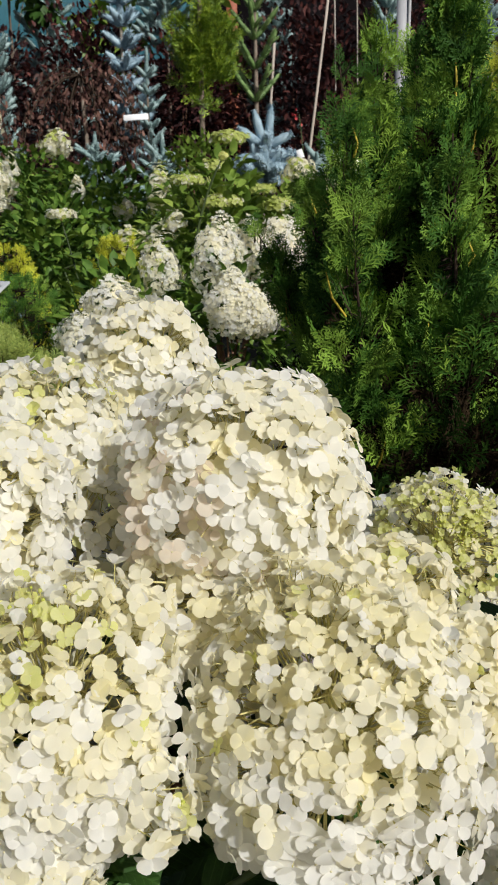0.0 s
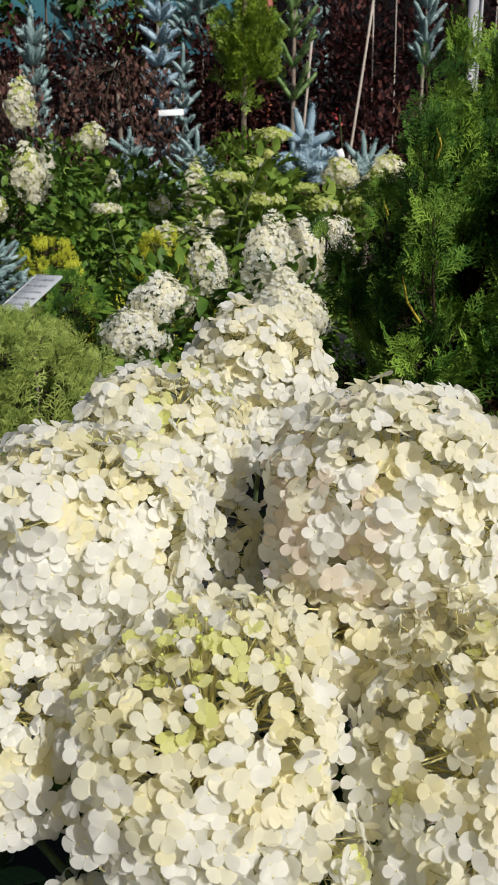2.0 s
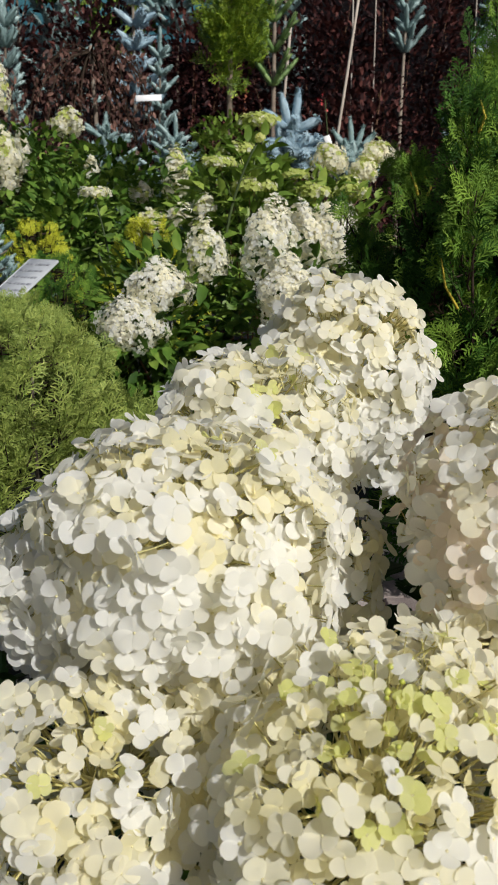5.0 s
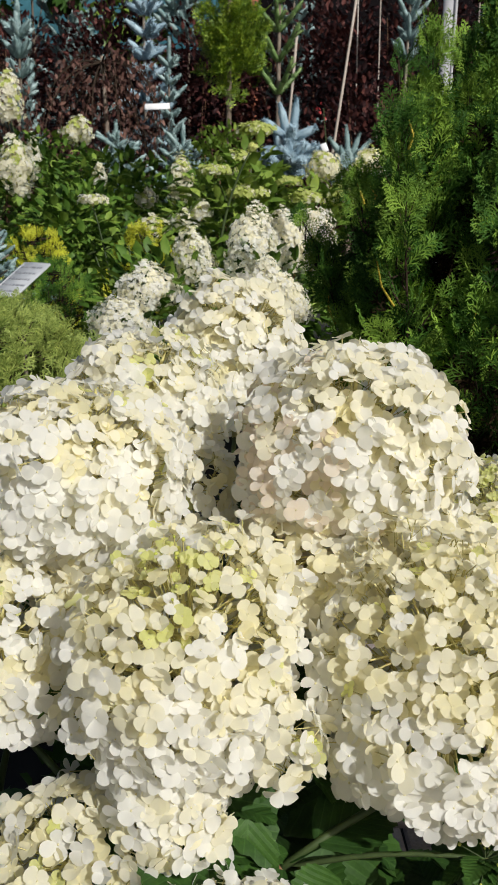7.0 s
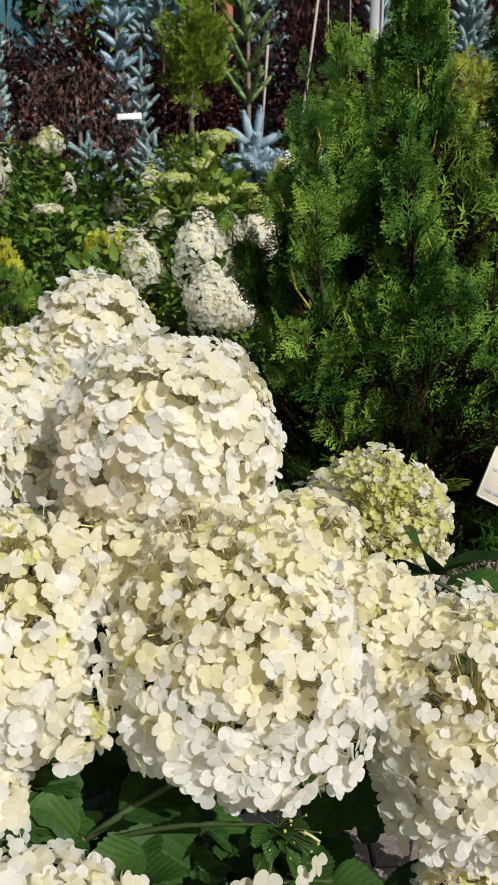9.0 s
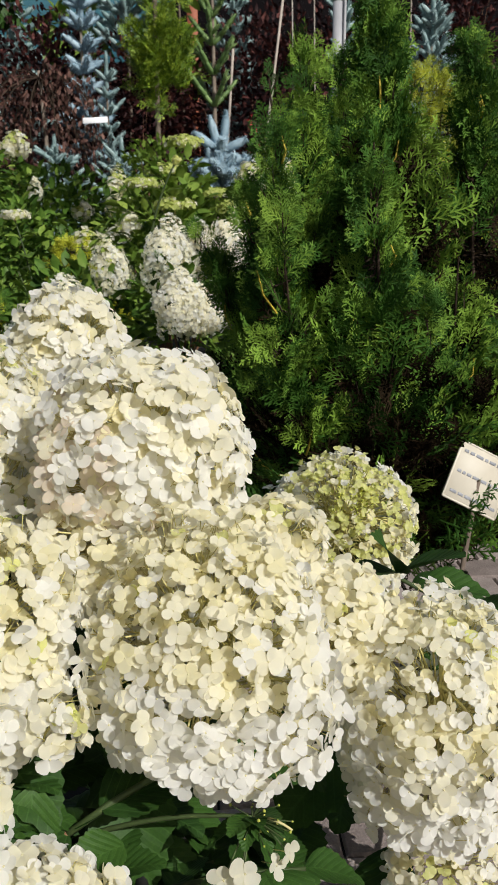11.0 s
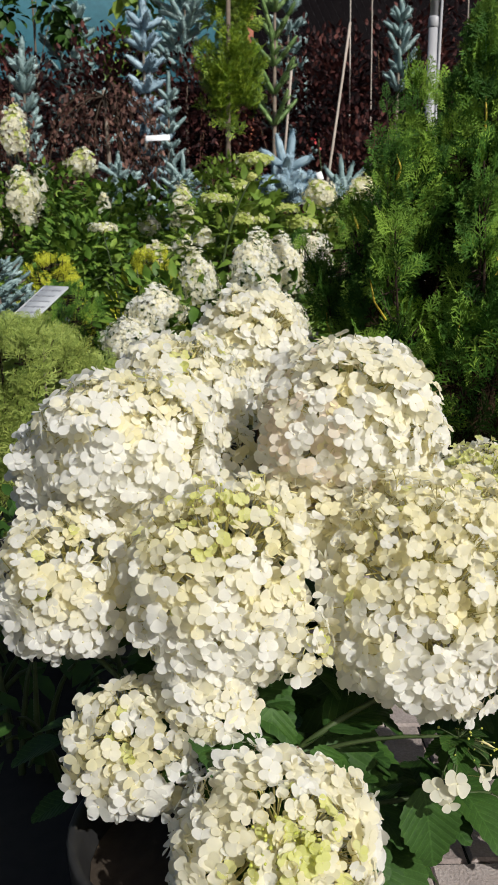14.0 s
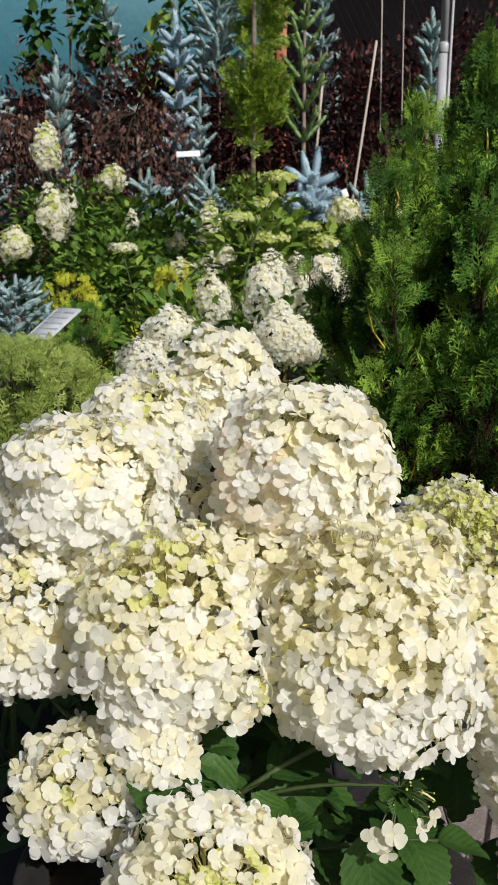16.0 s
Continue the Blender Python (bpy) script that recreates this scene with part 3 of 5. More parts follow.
def hydrangea(place, heads, label, leaves=30, seed=0, pot_scale=1.0, own_leaves=(), deep_leaves=()):
    """A potted hydrangea: pot, stems, leaves and its flower heads; heads: rows for flower_head()."""
    rng = np.random.default_rng(seed)
    plant = thing("hydrangea", label, "hydrangea", (*place, 0))
    pot_of(plant, *place, pot_scale)
    crown = np.array([*place, 0.16 * pot_scale])
    stems = []
    for k, h in enumerate(heads):
        foot = flower_head(plant, **h)
        start = crown + np.array([rng.uniform(-0.04, 0.04), rng.uniform(-0.04, 0.04), -0.01])
        bow = (foot[:2] - start[:2]) * -0.25
        line = bend(start, foot, 0.02, (*bow, 0), 9)
        stems.append(line)
        part("stem", joined(tube(line[:6], np.linspace(0.0045, 0.0032, 6), 7), slot(tube(line[5:], np.linspace(0.0032, 0.0026, 4), 7), 1)), [WOODY, GREEN_STEM], plant)
    for base, way, length, roll in own_leaves:
        leaf(plant, base, way, length, roll, int(rng.integers(0, 3)))
    for k, (base, way, length, roll) in enumerate(deep_leaves):
        leaf(plant, base, way, length, roll, k % 3)
    for k in range(leaves):
        line = stems[k % len(stems)]
        j = rng.uniform(0.6, 6.2)
        p = line[int(j)] + (line[int(j) + 1] - line[int(j)]) * (j % 1)
        a = rng.uniform(0, 6.28)
        way, length, tilt, k_ = np.array([math.cos(a), math.sin(a), rng.uniform(-0.25, 0.35)]), rng.uniform(0.055, 0.088), rng.uniform(-30, 30), int(rng.integers(0, 3))
        end = p + way * length
        if end[2] < 0.24 and end[0] < place[0] - 0.02 and end[1] < place[1] + 0.08:
            continue
        leaf(plant, p, way, length, tilt, k_)
    return plant


first_hydrangea = hydrangea((-0.08, 0.565), [
    dict(centre=(-0.073, 0.592, 0.424), radii=(0.086, 0.090, 0.104), apex=(0.0, -0.25, 0.95), lime=0.40, cream=0.42, seed=3, single=240, taper=0.14, young=0.5, heart=0.62, buds=24, label="full creamy-white flower head with a lime tip"),
    dict(centre=(-0.082, 0.552, 0.336), radii=(0.043, 0.040, 0.052), apex=(0.1, -0.7, -0.3), lime=0.0, cream=0.30, seed=23, young=0.0, label="white flower cluster hanging below a larger head"),
    dict(centre=(-0.004, 0.545, 0.392), radii=(0.026, 0.028, 0.036), apex=(0.5, -0.6, 0.1), lime=0.20, cream=0.40, seed=24, loose=0.45, buds=5, label="open tuft of florets on green stalks"),
    dict(centre=(0.113, 0.588, 0.417), radii=(0.098, 0.096, 0.113), apex=(-0.15, -0.25, 0.95), lime=0.05, cream=0.50, seed=4, taper=-0.10, square=2.2, single=260, young=0.65, heart=0.35, label="large creamy-white flower head, white below and cream above"),
    dict(centre=(0.058, 0.718, 0.548), radii=(0.100, 0.097, 0.090), apex=(0.0, -0.1, 1), size=0.0232, lime=0.0, cream=0.34, blush_shade=0.34, seed=2, single=200, young=0.2, label="domed ivory flower head, left edge tinted by blush and painted shade"),
    dict(centre=(-0.038, 0.970, 0.572), radii=(0.076, 0.074, 0.104), apex=(0.0, 0.0, 1), size=0.0232, lime=0.0, cream=0.36, seed=1, single=120, young=0.2, hollow=(-0.50, -0.32, -0.80), label="tall ivory flower head"),
    dict(centre=(-0.168, 0.715, 0.532), radii=(0.091, 0.098, 0.077), apex=(0.3, 0.0, 1), lime=0.04, cream=0.16, seed=9, square=2.0, single=200, young=0.3, label="broad white flower head"),
    dict(centre=(-0.124, 0.843, 0.556), radii=(0.080, 0.085, 0.077), apex=(0.4, 0.0, 1), lime=0.12, cream=0.28, seed=10, single=120, young=0.6, label="white flower head with pale lime tips"),
    dict(centre=(-0.243, 0.737, 0.497), radii=(0.054, 0.062, 0.058), apex=(-0.4, 0.0, 0.9), lime=0.0, cream=0.10, seed=11, single=60, young=0.2, label="small white flower head"),
    dict(centre=(-0.216, 0.632, 0.415), radii=(0.070, 0.068, 0.076), apex=(0.2, -0.3, 0.9), lime=0.08, cream=0.30, seed=12, single=150, young=0.6, label="creamy-white flower head with green stalks showing"),
    dict(centre=(-0.149, 0.562, 0.281), radii=(0.071, 0.060, 0.060), apex=(-0.3, -0.6, 0.6), lime=0.06, cream=0.36, seed=8, size=0.027, single=110, young=0.4, label="small creamy flower head hanging low"),
    dict(centre=(-0.145, 0.690, 0.455), radii=(0.060, 0.050, 0.065), apex=(0, -0.5, 0.8), lime=0.0, cream=0.6, seed=17, label="cream flower head tucked between two others"),
    dict(centre=(0.030, 0.680, 0.465), radii=(0.072, 0.055, 0.055), apex=(0, -0.5, 0.8), lime=0.0, cream=0.6, seed=18, label="cream flower head tucked under the ivory dome"),
    dict(centre=(0.165, 0.700, 0.455), radii=(0.058, 0.050, 0.050), apex=(0, -0.5, 0.8), lime=0.10, cream=0.6, seed=19, label="cream flower head tucked between two others"),
    dict(centre=(-0.082, 0.780, 0.484), radii=(0.052, 0.055, 0.062), apex=(0.2, -0.4, 0.8), lime=0.15, cream=0.3, seed=15, loose=0.50, single=40, young=0.3, label="half-open flower head deep between the others"),
    dict(centre=(-0.030, 0.470, 0.246), radii=(0.092, 0.085, 0.078), apex=(0.15, -0.75, 0.6), lime=0.50, cream=0.50, seed=7, buds=80, young=0.5, heart=0.72, single=220, label="creamy flower head with a lime heart"),
], "potted panicle hydrangea with heavy creamy-white flower heads", leaves=170, seed=5, own_leaves=[
    ((-0.028, 0.565, 0.318), (-0.02, -0.5, -0.85), 0.060, 5), ((0.040, 0.560, 0.265), (-0.6, -0.5, 0.25), 0.05, 20), ((0.112, 0.56, 0.235), (0.16, -0.5, -0.85), 0.072, -12),
    ((0.060, 0.67, 0.340), (-0.3, -0.5, -0.6), 0.11, 25), ((0.030, 0.65, 0.285), (0.2, -0.5, -0.7), 0.11, -20), ((0.00, 0.68, 0.225), (0.3, -0.7, -0.35), 0.11, 18),
    ((0.12, 0.72, 0.26), (0.8, -0.2, -0.1), 0.11, -10), ((0.13, 0.66, 0.20), (0.6, -0.2, -0.6), 0.10, 25), ((-0.24, 0.70, 0.13), (-0.8, -0.3, -0.1), 0.05, 10), ((-0.22, 0.74, 0.20), (-0.9, -0.1, 0.0), 0.07, -20), ((-0.27, 0.78, 0.15), (-0.9, -0.3, -0.1), 0.06, 0),
    ((-0.10, 0.66, 0.21), (0.2, -0.6, -0.5), 0.09, -15), ((-0.01, 0.75, 0.47), (-0.1, -0.4, 0.5), 0.06, 0),
    ((-0.03, 0.86, 0.44), (0.1, -0.5, 0.5), 0.08, 10), ((-0.05, 0.84, 0.40), (0.5, -0.4, 0.3), 0.08, -15), ((-0.01, 0.82, 0.38), (-0.3, -0.6, 0.3), 0.08, 20), ((0.0, 0.90, 0.42), (-0.6, -0.3, 0.4), 0.07, 0), ((-0.06, 0.82, 0.36), (0.3, -0.7, 0.1), 0.09, -10), ((-0.02, 0.88, 0.36), (0.2, -0.8, 0.2), 0.09, 15)], deep_leaves=[
    ((0.0, 0.85, 0.32), (0.1, -0.7, 0.3), 0.10, 0), ((0.03, 0.86, 0.36), (-0.2, -0.7, 0.3), 0.10, 10), ((0.03, 0.89, 0.43), (0.2, -0.6, 0.4), 0.09, -10), ((-0.04, 0.95, 0.44), (0.3, -0.5, 0.5), 0.08, 5)])


def bud_tuft(parent, root, hub, seed):
    """A thin side shoot that ends in green buds, small leaves and a few hanging florets."""
    rng = np.random.default_rng(seed)
    root, hub = np.array(root, float), np.array(hub, float)
    shoot = part("stem", tube(bend(root, hub, 0.012, (0, 0, 0), 8), np.linspace(0.0026, 0.0016, 8), 6), GREEN_STEM, parent)
    head = part("flower_head", tube(bend(hub, hub + (0.03, -0.012, -0.004), 0.004), np.linspace(0.0016, 0.001, 6), 5), PEDICEL, parent, "sparse tuft of green buds with a few florets")
    base = np.array(origin(head))
    n = 34
    spot = hub + rng.normal(0, 1, (n, 3)) * (0.011, 0.009, 0.008) + (0.006, -0.004, 0.0)
    part("buds", many(BUD, facing(rng.normal(0, 1, (n, 3)), np.zeros(n)), spot, rng.uniform(0.0016, 0.0030, n)), LIME_BUD, head, "small round lime buds", kind="stuff")
    twigs = [tube([hub + (q - hub) * 0.1, q], [0.0009, 0.0006], 3, False) for q in spot]
    ends = hub + np.array([(-0.024, -0.026, -0.034), (-0.008, -0.030, -0.026), (0.016, -0.028, -0.022), (0.026, -0.026, -0.012), (-0.014, -0.030, -0.046)])
    way = np.array([(-0.3, -0.8, 0.2), (0.3, -0.8, 0.4), (0.5, -0.6, 0.3), (0.7, -0.5, 0.2), (0.0, -0.9, -0.2)])
    for k, (q, w) in enumerate(zip(ends, way)):
        twigs.append(tube(bend(hub, q - unit(w) * 0.003, 0.004, n=5), [0.0012, 0.0010, 0.0009, 0.0008, 0.0007], 4, False))
        ob = new("floret", floret_mesh(k % 5, 1))
        ob.parent = head
        turn = facing(w[None], np.array([0.7 * k]))[0]
        ob.matrix_basis = Matrix.LocRotScale(Vector(q - base), Matrix(turn.tolist()).to_quaternion(), Vector((0.027 if k < 2 else 0.021,) * 3))
    part("stalklets", joined(*twigs), GREEN_STEM, head, kind="stuff")
    for dx, dy, dz, ln in ((-0.5, -0.6, 0.3, 0.032), (0.6, -0.4, 0.5, 0.028), (-0.8, -0.2, -0.1, 0.036), (0.2, -0.8, 0.5, 0.024), (0.9, -0.1, 0.1, 0.026), (0.5, -0.7, -0.3, 0.030), (-0.3, -0.8, -0.2, 0.026), (0.8, -0.5, -0.2, 0.034)):
        leaf(parent, hub, (dx, dy, dz), ln, 20 * dx, 0)
    return shoot


def side_shoot(parent, root, tip, pairs, size, seed):
    """A flowerless shoot with its leaves in pairs."""
    rng = np.random.default_rng(seed)
    line = bend(root, tip, 0.015, (0, 0, 0), 9)
    part("stem", tube(line, np.linspace(0.0034, 0.0018, 9), 6), GREEN_STEM, parent)
    way = unit(np.array(tip, float) - np.array(root, float))
    side = unit(np.cross(way, (0, 0, 1.0)))
    for k in range(pairs):
        p = line[min(8, 3 + int(6 * k / pairs))]
        for s in (-1, 1):
            leaf(parent, p, side * s + way * 0.4 + np.array([0, -0.2, rng.uniform(-0.35, 0.05)]), size * rng.uniform(0.8, 1.1), rng.uniform(-20, 20), int(rng.integers(0, 3)))
    leaf(parent, line[8], way + np.array([0, 0, -0.2]), size * 0.8, 0, 1)


for tip_, pairs_, size_, seed_ in (((0.05, 0.66, 0.19), 4, 0.075, 63), ((0.16, 0.68, 0.15), 5, 0.075, 64), ((0.10, 0.60, 0.13), 4, 0.07, 65), ((0.19, 0.60, 0.20), 4, 0.065, 66), ((0.02, 0.58, 0.22), 3, 0.065, 67)):
    side_shoot(first_hydrangea, (-0.04, 0.59, 0.155), tip_, pairs_, size_, seed_)
side_shoot(first_hydrangea, (-0.05, 0.61, 0.155), (0.11, 0.80, 0.215), 4, 0.085, 61)
side_shoot(first_hydrangea, (-0.04, 0.60, 0.155), (0.075, 0.74, 0.170), 3, 0.08, 62)
bud_tuft(first_hydrangea, (-0.02, 0.60, 0.235), (0.142, 0.555, 0.289), 16)

hydrangea((0.50, 0.98), [
    dict(centre=(0.319, 0.660, 0.302), radii=(0.094, 0.090, 0.124), apex=(-0.1, -0.3, 0.95), lime=0.05, cream=0.34, seed=6, single=240, young=0.5, label="long creamy-white flower head"),
    dict(centre=(0.292, 1.040, 0.352), radii=(0.104, 0.095, 0.098), apex=(0.08, -0.75, 0.70), lime=1.5, cream=0.5, seed=5, single=150, size=0.023, buds=110, young=1.0, heart=0.12, label="young lime-green and white flower head"),
    dict(centre=(0.228, 0.680, 0.375), radii=(0.050, 0.05, 0.075), apex=(0, -0.5, 0.8), lime=0.05, cream=0.6, seed=20, label="cream flower head tucked behind another"),
    dict(centre=(0.345, 0.690, 0.115), radii=(0.065, 0.06, 0.055), apex=(-0.1, -0.6, 0.6), lime=0.25, cream=0.6, seed=14, size=0.020, loose=0.35, label="loose lacy cream flower head"),
], "potted panicle hydrangea beside the first", leaves=64, seed=6, own_leaves=[
    ((0.315, 0.80, 0.385), (0.5, -0.4, 0.45), 0.075, 0), ((0.31, 0.80, 0.385), (-0.7, -0.3, 0.25), 0.06, 0), ((0.305, 0.80, 0.39), (-0.1, -0.5, 0.9), 0.065, 60), ((0.33, 0.79, 0.375), (0.9, -0.3, 0.15), 0.07, -10),
    ((0.26, 0.78, 0.20), (-0.6, -0.5, -0.15), 0.11, 15), ((0.24, 0.82, 0.15), (-0.5, -0.7, -0.1), 0.10, -20), ((0.22, 0.74, 0.24), (-0.7, -0.3, -0.3), 0.09, 10), ((0.27, 0.86, 0.12), (-0.2, -0.9, -0.05), 0.10, 10), ((0.30, 0.74, 0.10), (-0.3, -0.7, -0.2), 0.09, -15), ((0.18, 0.80, 0.10), (0.3, -0.8, 0.1), 0.10, 15)])

# ---- leaf bushes, conifers ----


def cloud(centre, radii, n, rng, inner=0.45):
    """Places within an uneven ellipsoid, thicker towards its skin, with the ways outward."""
    d = unit(rng.normal(0, 1, (n, 3)))
    r = rng.uniform(inner**2, 1, n) ** 0.5 * lumps(d, int(rng.integers(1e6)), 0.10)
    return np.array(centre) + d * np.array(radii) * r[:, None], d


def foliage(centre, radii, n, size, rng, template=TINY, up=0.35, spread=0.5, inner=0.45):
    p, d = cloud(centre, radii, n, rng, inner)
    ways = d + np.array([0, 0, up]) + rng.normal(0, spread, (n, 3))
    return many(template, along(ways, rng.uniform(-0.7, 0.7, n)), p, size * rng.uniform(0.7, 1.25, n))


def stems_of(foot, centre, radii, n, rng, thick=0.006):
    out_ = []
    for _ in range(n):
        d = unit(rng.normal(0, 1, 3) + np.array([0, 0, 0.8]))
        out_.append(tube(bend(np.array(foot) + rng.normal(0, 0.03, 3) * (1, 1, 0), np.array(centre) + d * np.array(radii) * 0.85, 0.03), np.linspace(thick, thick * 0.4, 6), 5, False))
    return joined(*out_)


def bloom(centre, size, rng, cone=1.3, floret_size=0.03, flat=False):
    """A small bloom seen from farther off: short-stalked florets round a cone."""
    n = int(9.5 * (size / floret_size) ** 2 * (2.2 + cone) + 12)
    d = sphere_points(n, rng)
    d = d[d[:, 2] > (-0.25 if flat else -0.8)]
    rad = np.array([size, size, size * (0.45 if flat else cone)])
    taper = np.where(d[:, 2] > 0, 1 - (0.0 if flat else 0.35) * d[:, 2], 1)[:, None] ** np.array([[1, 1, 0]])
    p = np.array(centre) + d * rad * taper * rng.uniform(0.78, 1.08, (len(d), 1)) * lumps(d, int(rng.integers(1e6)), 0.20)[:, None]
    nrm = unit(unit(d / rad) + rng.normal(0, 0.25, (len(d), 3)) + np.array([0.05, -0.12, 0.12]))
    return many(SIMPLE_FLORETS[int(rng.integers(3))], facing(nrm, rng.uniform(0, 6.28, len(d))), p, floret_size * rng.uniform(0.8, 1.15, len(d))), d[:, 2]


def bloom_part(parent, centre, size, rng, tone, cone=1.3, floret_size=0.03, flat=False, label=""):
    """tone: the share of white, cream and lime florets."""
    t, h = bloom(centre, size, rng, cone, floret_size, flat)
    n = len(h)
    w = np.tile(np.array(tone, float), (n, 1))
    w[:, 2] *= 0.4 + 1.2 * np.clip(h, 0, 1)
    w /= w.sum(1, keepdims=True)
    k = (rng.random((n, 1)) > np.cumsum(w, 1)).sum(1).clip(0, 2)
    t["mi"] = np.repeat(k, len(t["s"]) // n)
    core = tube(bend(np.array(centre) - (0, 0, size * (0.9 * cone if not flat else 0.4)), np.array(centre) + (0, 0, size * (0.6 * cone if not flat else 0.1))), np.linspace(0.006, 0.003, 6), 5)
    head = part("flower_head", core, PEDICEL, parent, label)
    part("florets", t, FAR_PETALS, head, kind="stuff")
    return head


def leaf_bush(name, label, category, foot, clumps, n, size, material, seed, blooms=(), group="", stems=9, template=TINY, up=0.35, floret_size=0.03, wood=WOODY):
    """A bush of several leaf clumps on stems, with its blooms: rows of (place, size, tone, cone or 0 for flat caps)."""
    rng = np.random.default_rng(seed)
    plant = thing(name, label, category, foot, group)
    share = [r[0] * r[1] + r[0] * r[2] for _, r in clumps]
    part("branchwork", joined(*[stems_of(foot, c, r, max(3, stems // len(clumps)), rng) for c, r in clumps]), wood, plant, kind="stuff")
    part("foliage", joined(*[foliage(c, r, int(n * s / sum(share)), size, rng, template, up) for (c, r), s in zip(clumps, share)]), material, plant, kind="stuff")
    for place, s, tone, cone in blooms:
        low = min((c for c, _ in clumps), key=lambda c: np.linalg.norm(np.array(c) - place))
        part("stem", tube(bend(low, np.array(place) - (0, 0, s * min(1, cone or 0.5) * 0.8), 0.02), np.linspace(0.006, 0.003, 6), 5, False), GREEN_STEM, plant)
        bloom_part(plant, place, s, rng, tone, cone or 1, floret_size, cone == 0)
    return plant


def spray_conifer(name, label, category, foot, leaders, size, material, seed, group="", flare=0.5, frond=0.19, fans=9, thick=0.016, dome=False, shell=0.1, core=0.0):
    """A scale-leaved conifer of one or more leaders: rows of (foot, tip, radius, number of fronds). A frond is a flat fan of sprays on a twig."""
    rng = np.random.default_rng(seed)
    plant = thing(name, label, category, foot, group)
    wood, green, amber = [], [], []
    for a, b, rad, n in leaders:
        a, b = np.array(a, float), np.array(b, float)
        wood.append(tube(bend(a, b, 0, rng.normal(0, 0.01, 3)), np.linspace(thick, thick * 0.2, 6) * min(0.5, rad / 0.36), 6, False))
        plume = rng.integers(0, max(1, n // (4 if rad > 0.2 else 3)), n)
        s = np.clip(rng.beta(1.1, 1.3, n)[plume] + rng.normal(0, 0.045, n), 0.0, 1)
        ring = rng.uniform(0, 6.28, n)[plume] + rng.normal(0, 0.22, n)
        swell = rng.uniform(0.72, 1.12, n)[plume]
        swell[s > 0.8] = 1.0
        width = rad * (np.clip((1 - s) / 0.75, 0, 1) ** 1.2) * np.clip(0.62 + s * 2.2, 0, 1)
        if dome:
            s, ring, swell = rng.random(n) ** 0.8 * 0.97, rng.uniform(0, 6.28, n), np.ones(n)
            width = rad * np.sqrt(1 - s**2)
        lump = swell + 0.10 * np.sin(3 * ring + 9 * s + seed) + 0.06 * np.sin(5 * ring - 23 * s)
        deep = rng.uniform(shell, 1, n) ** 0.6
        d = np.stack([np.cos(ring), np.sin(ring), np.zeros(n)], 1)
        reach = frond * rng.uniform(0.6, 1.15, n) * (1.12 - 0.80 * s)
        p = a + (b - a) * s[:, None] + d * (np.maximum(width * lump - 0.45 * reach, 0.01) * deep)[:, None] - np.array([0, 0, 1.0]) * (0.6 * reach)[:, None]
        ways = unit(d * (flare * (1.25 - 0.9 * s) + 0.35 * (1 - s))[:, None] + np.array([0, 0, 1.0]) * (0.75 + 0.6 * s)[:, None] + rng.normal(0, 0.22, (n, 3)))
        turn = along(ways, rng.normal(0, 0.75, n))
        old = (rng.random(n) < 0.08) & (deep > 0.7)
        # deep fronds take the near-black colour that stands for shade inside the crown
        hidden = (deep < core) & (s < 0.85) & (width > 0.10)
        own_tint = np.clip(rng.random(n)[plume] ** 1.3 * 0.85 + rng.uniform(0, 0.25, n), 0, 1)
        slim = min(1, rad / 0.2) ** 0.6
        for q in range(fans):
            side = 0 if q == fans - 1 else (-1 if q % 2 else 1)
            lean = np.radians(rng.normal(38, 6, n)) * side
            at_ = p + turn[:, :, 1] * (reach * (0.12 + 0.99 / fans * q))[:, None]
            way = turn[:, :, 1] * np.cos(lean)[:, None] + turn[:, :, 0] * np.sin(lean)[:, None] + turn[:, :, 2] * rng.normal(0, 0.15, n)[:, None]
            way = unit(way)
            z = unit(turn[:, :, 2] - way * (turn[:, :, 2] * way).sum(1, keepdims=True) + rng.normal(0, 0.2, (n, 3)))
            x = unit(np.cross(way, z))
            rot = np.stack([x, way, np.cross(x, way)], -1)
            hue_ = np.clip(own_tint + rng.normal(0, 0.12, n), 0, 1)
            sizes = slim * size * rng.uniform(0.75, 1.25, n) * (1.0 - 0.05 * q) * (1.12 - 0.70 * s)
            k = (q + seed) % len(SPRAYS)
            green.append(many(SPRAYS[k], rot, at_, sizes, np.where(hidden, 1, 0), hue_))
        for q in np.where(old)[0]:
            amber.append(tube([p[q] + d[q] * 0.015, p[q] + d[q] * 0.02 + ways[q] * reach[q] * 0.5, p[q] + ways[q] * reach[q] * 1.1], [0.0026, 0.0022, 0.0012], 4, False))
        for q in range(n):
            wood.append(tube([p[q] - d[q] * min(0.04, 0.6 * width[q]) - (0, 0, 0.03 * (1 - s[q])), p[q], p[q] + ways[q] * reach[q] * 0.9], [0.003, 0.0022, 0.001], 3, False))
    part("trunk", joined(*wood), DARK_TWIG, plant)
    part("foliage", joined(*green), [material, INNER_SHADE], plant, kind="stuff")
    if name == "thuja":
        part("young_twigs", joined(*amber), THUJA_OLD, plant, "orange-yellow young twigs", kind="stuff")
    return plant


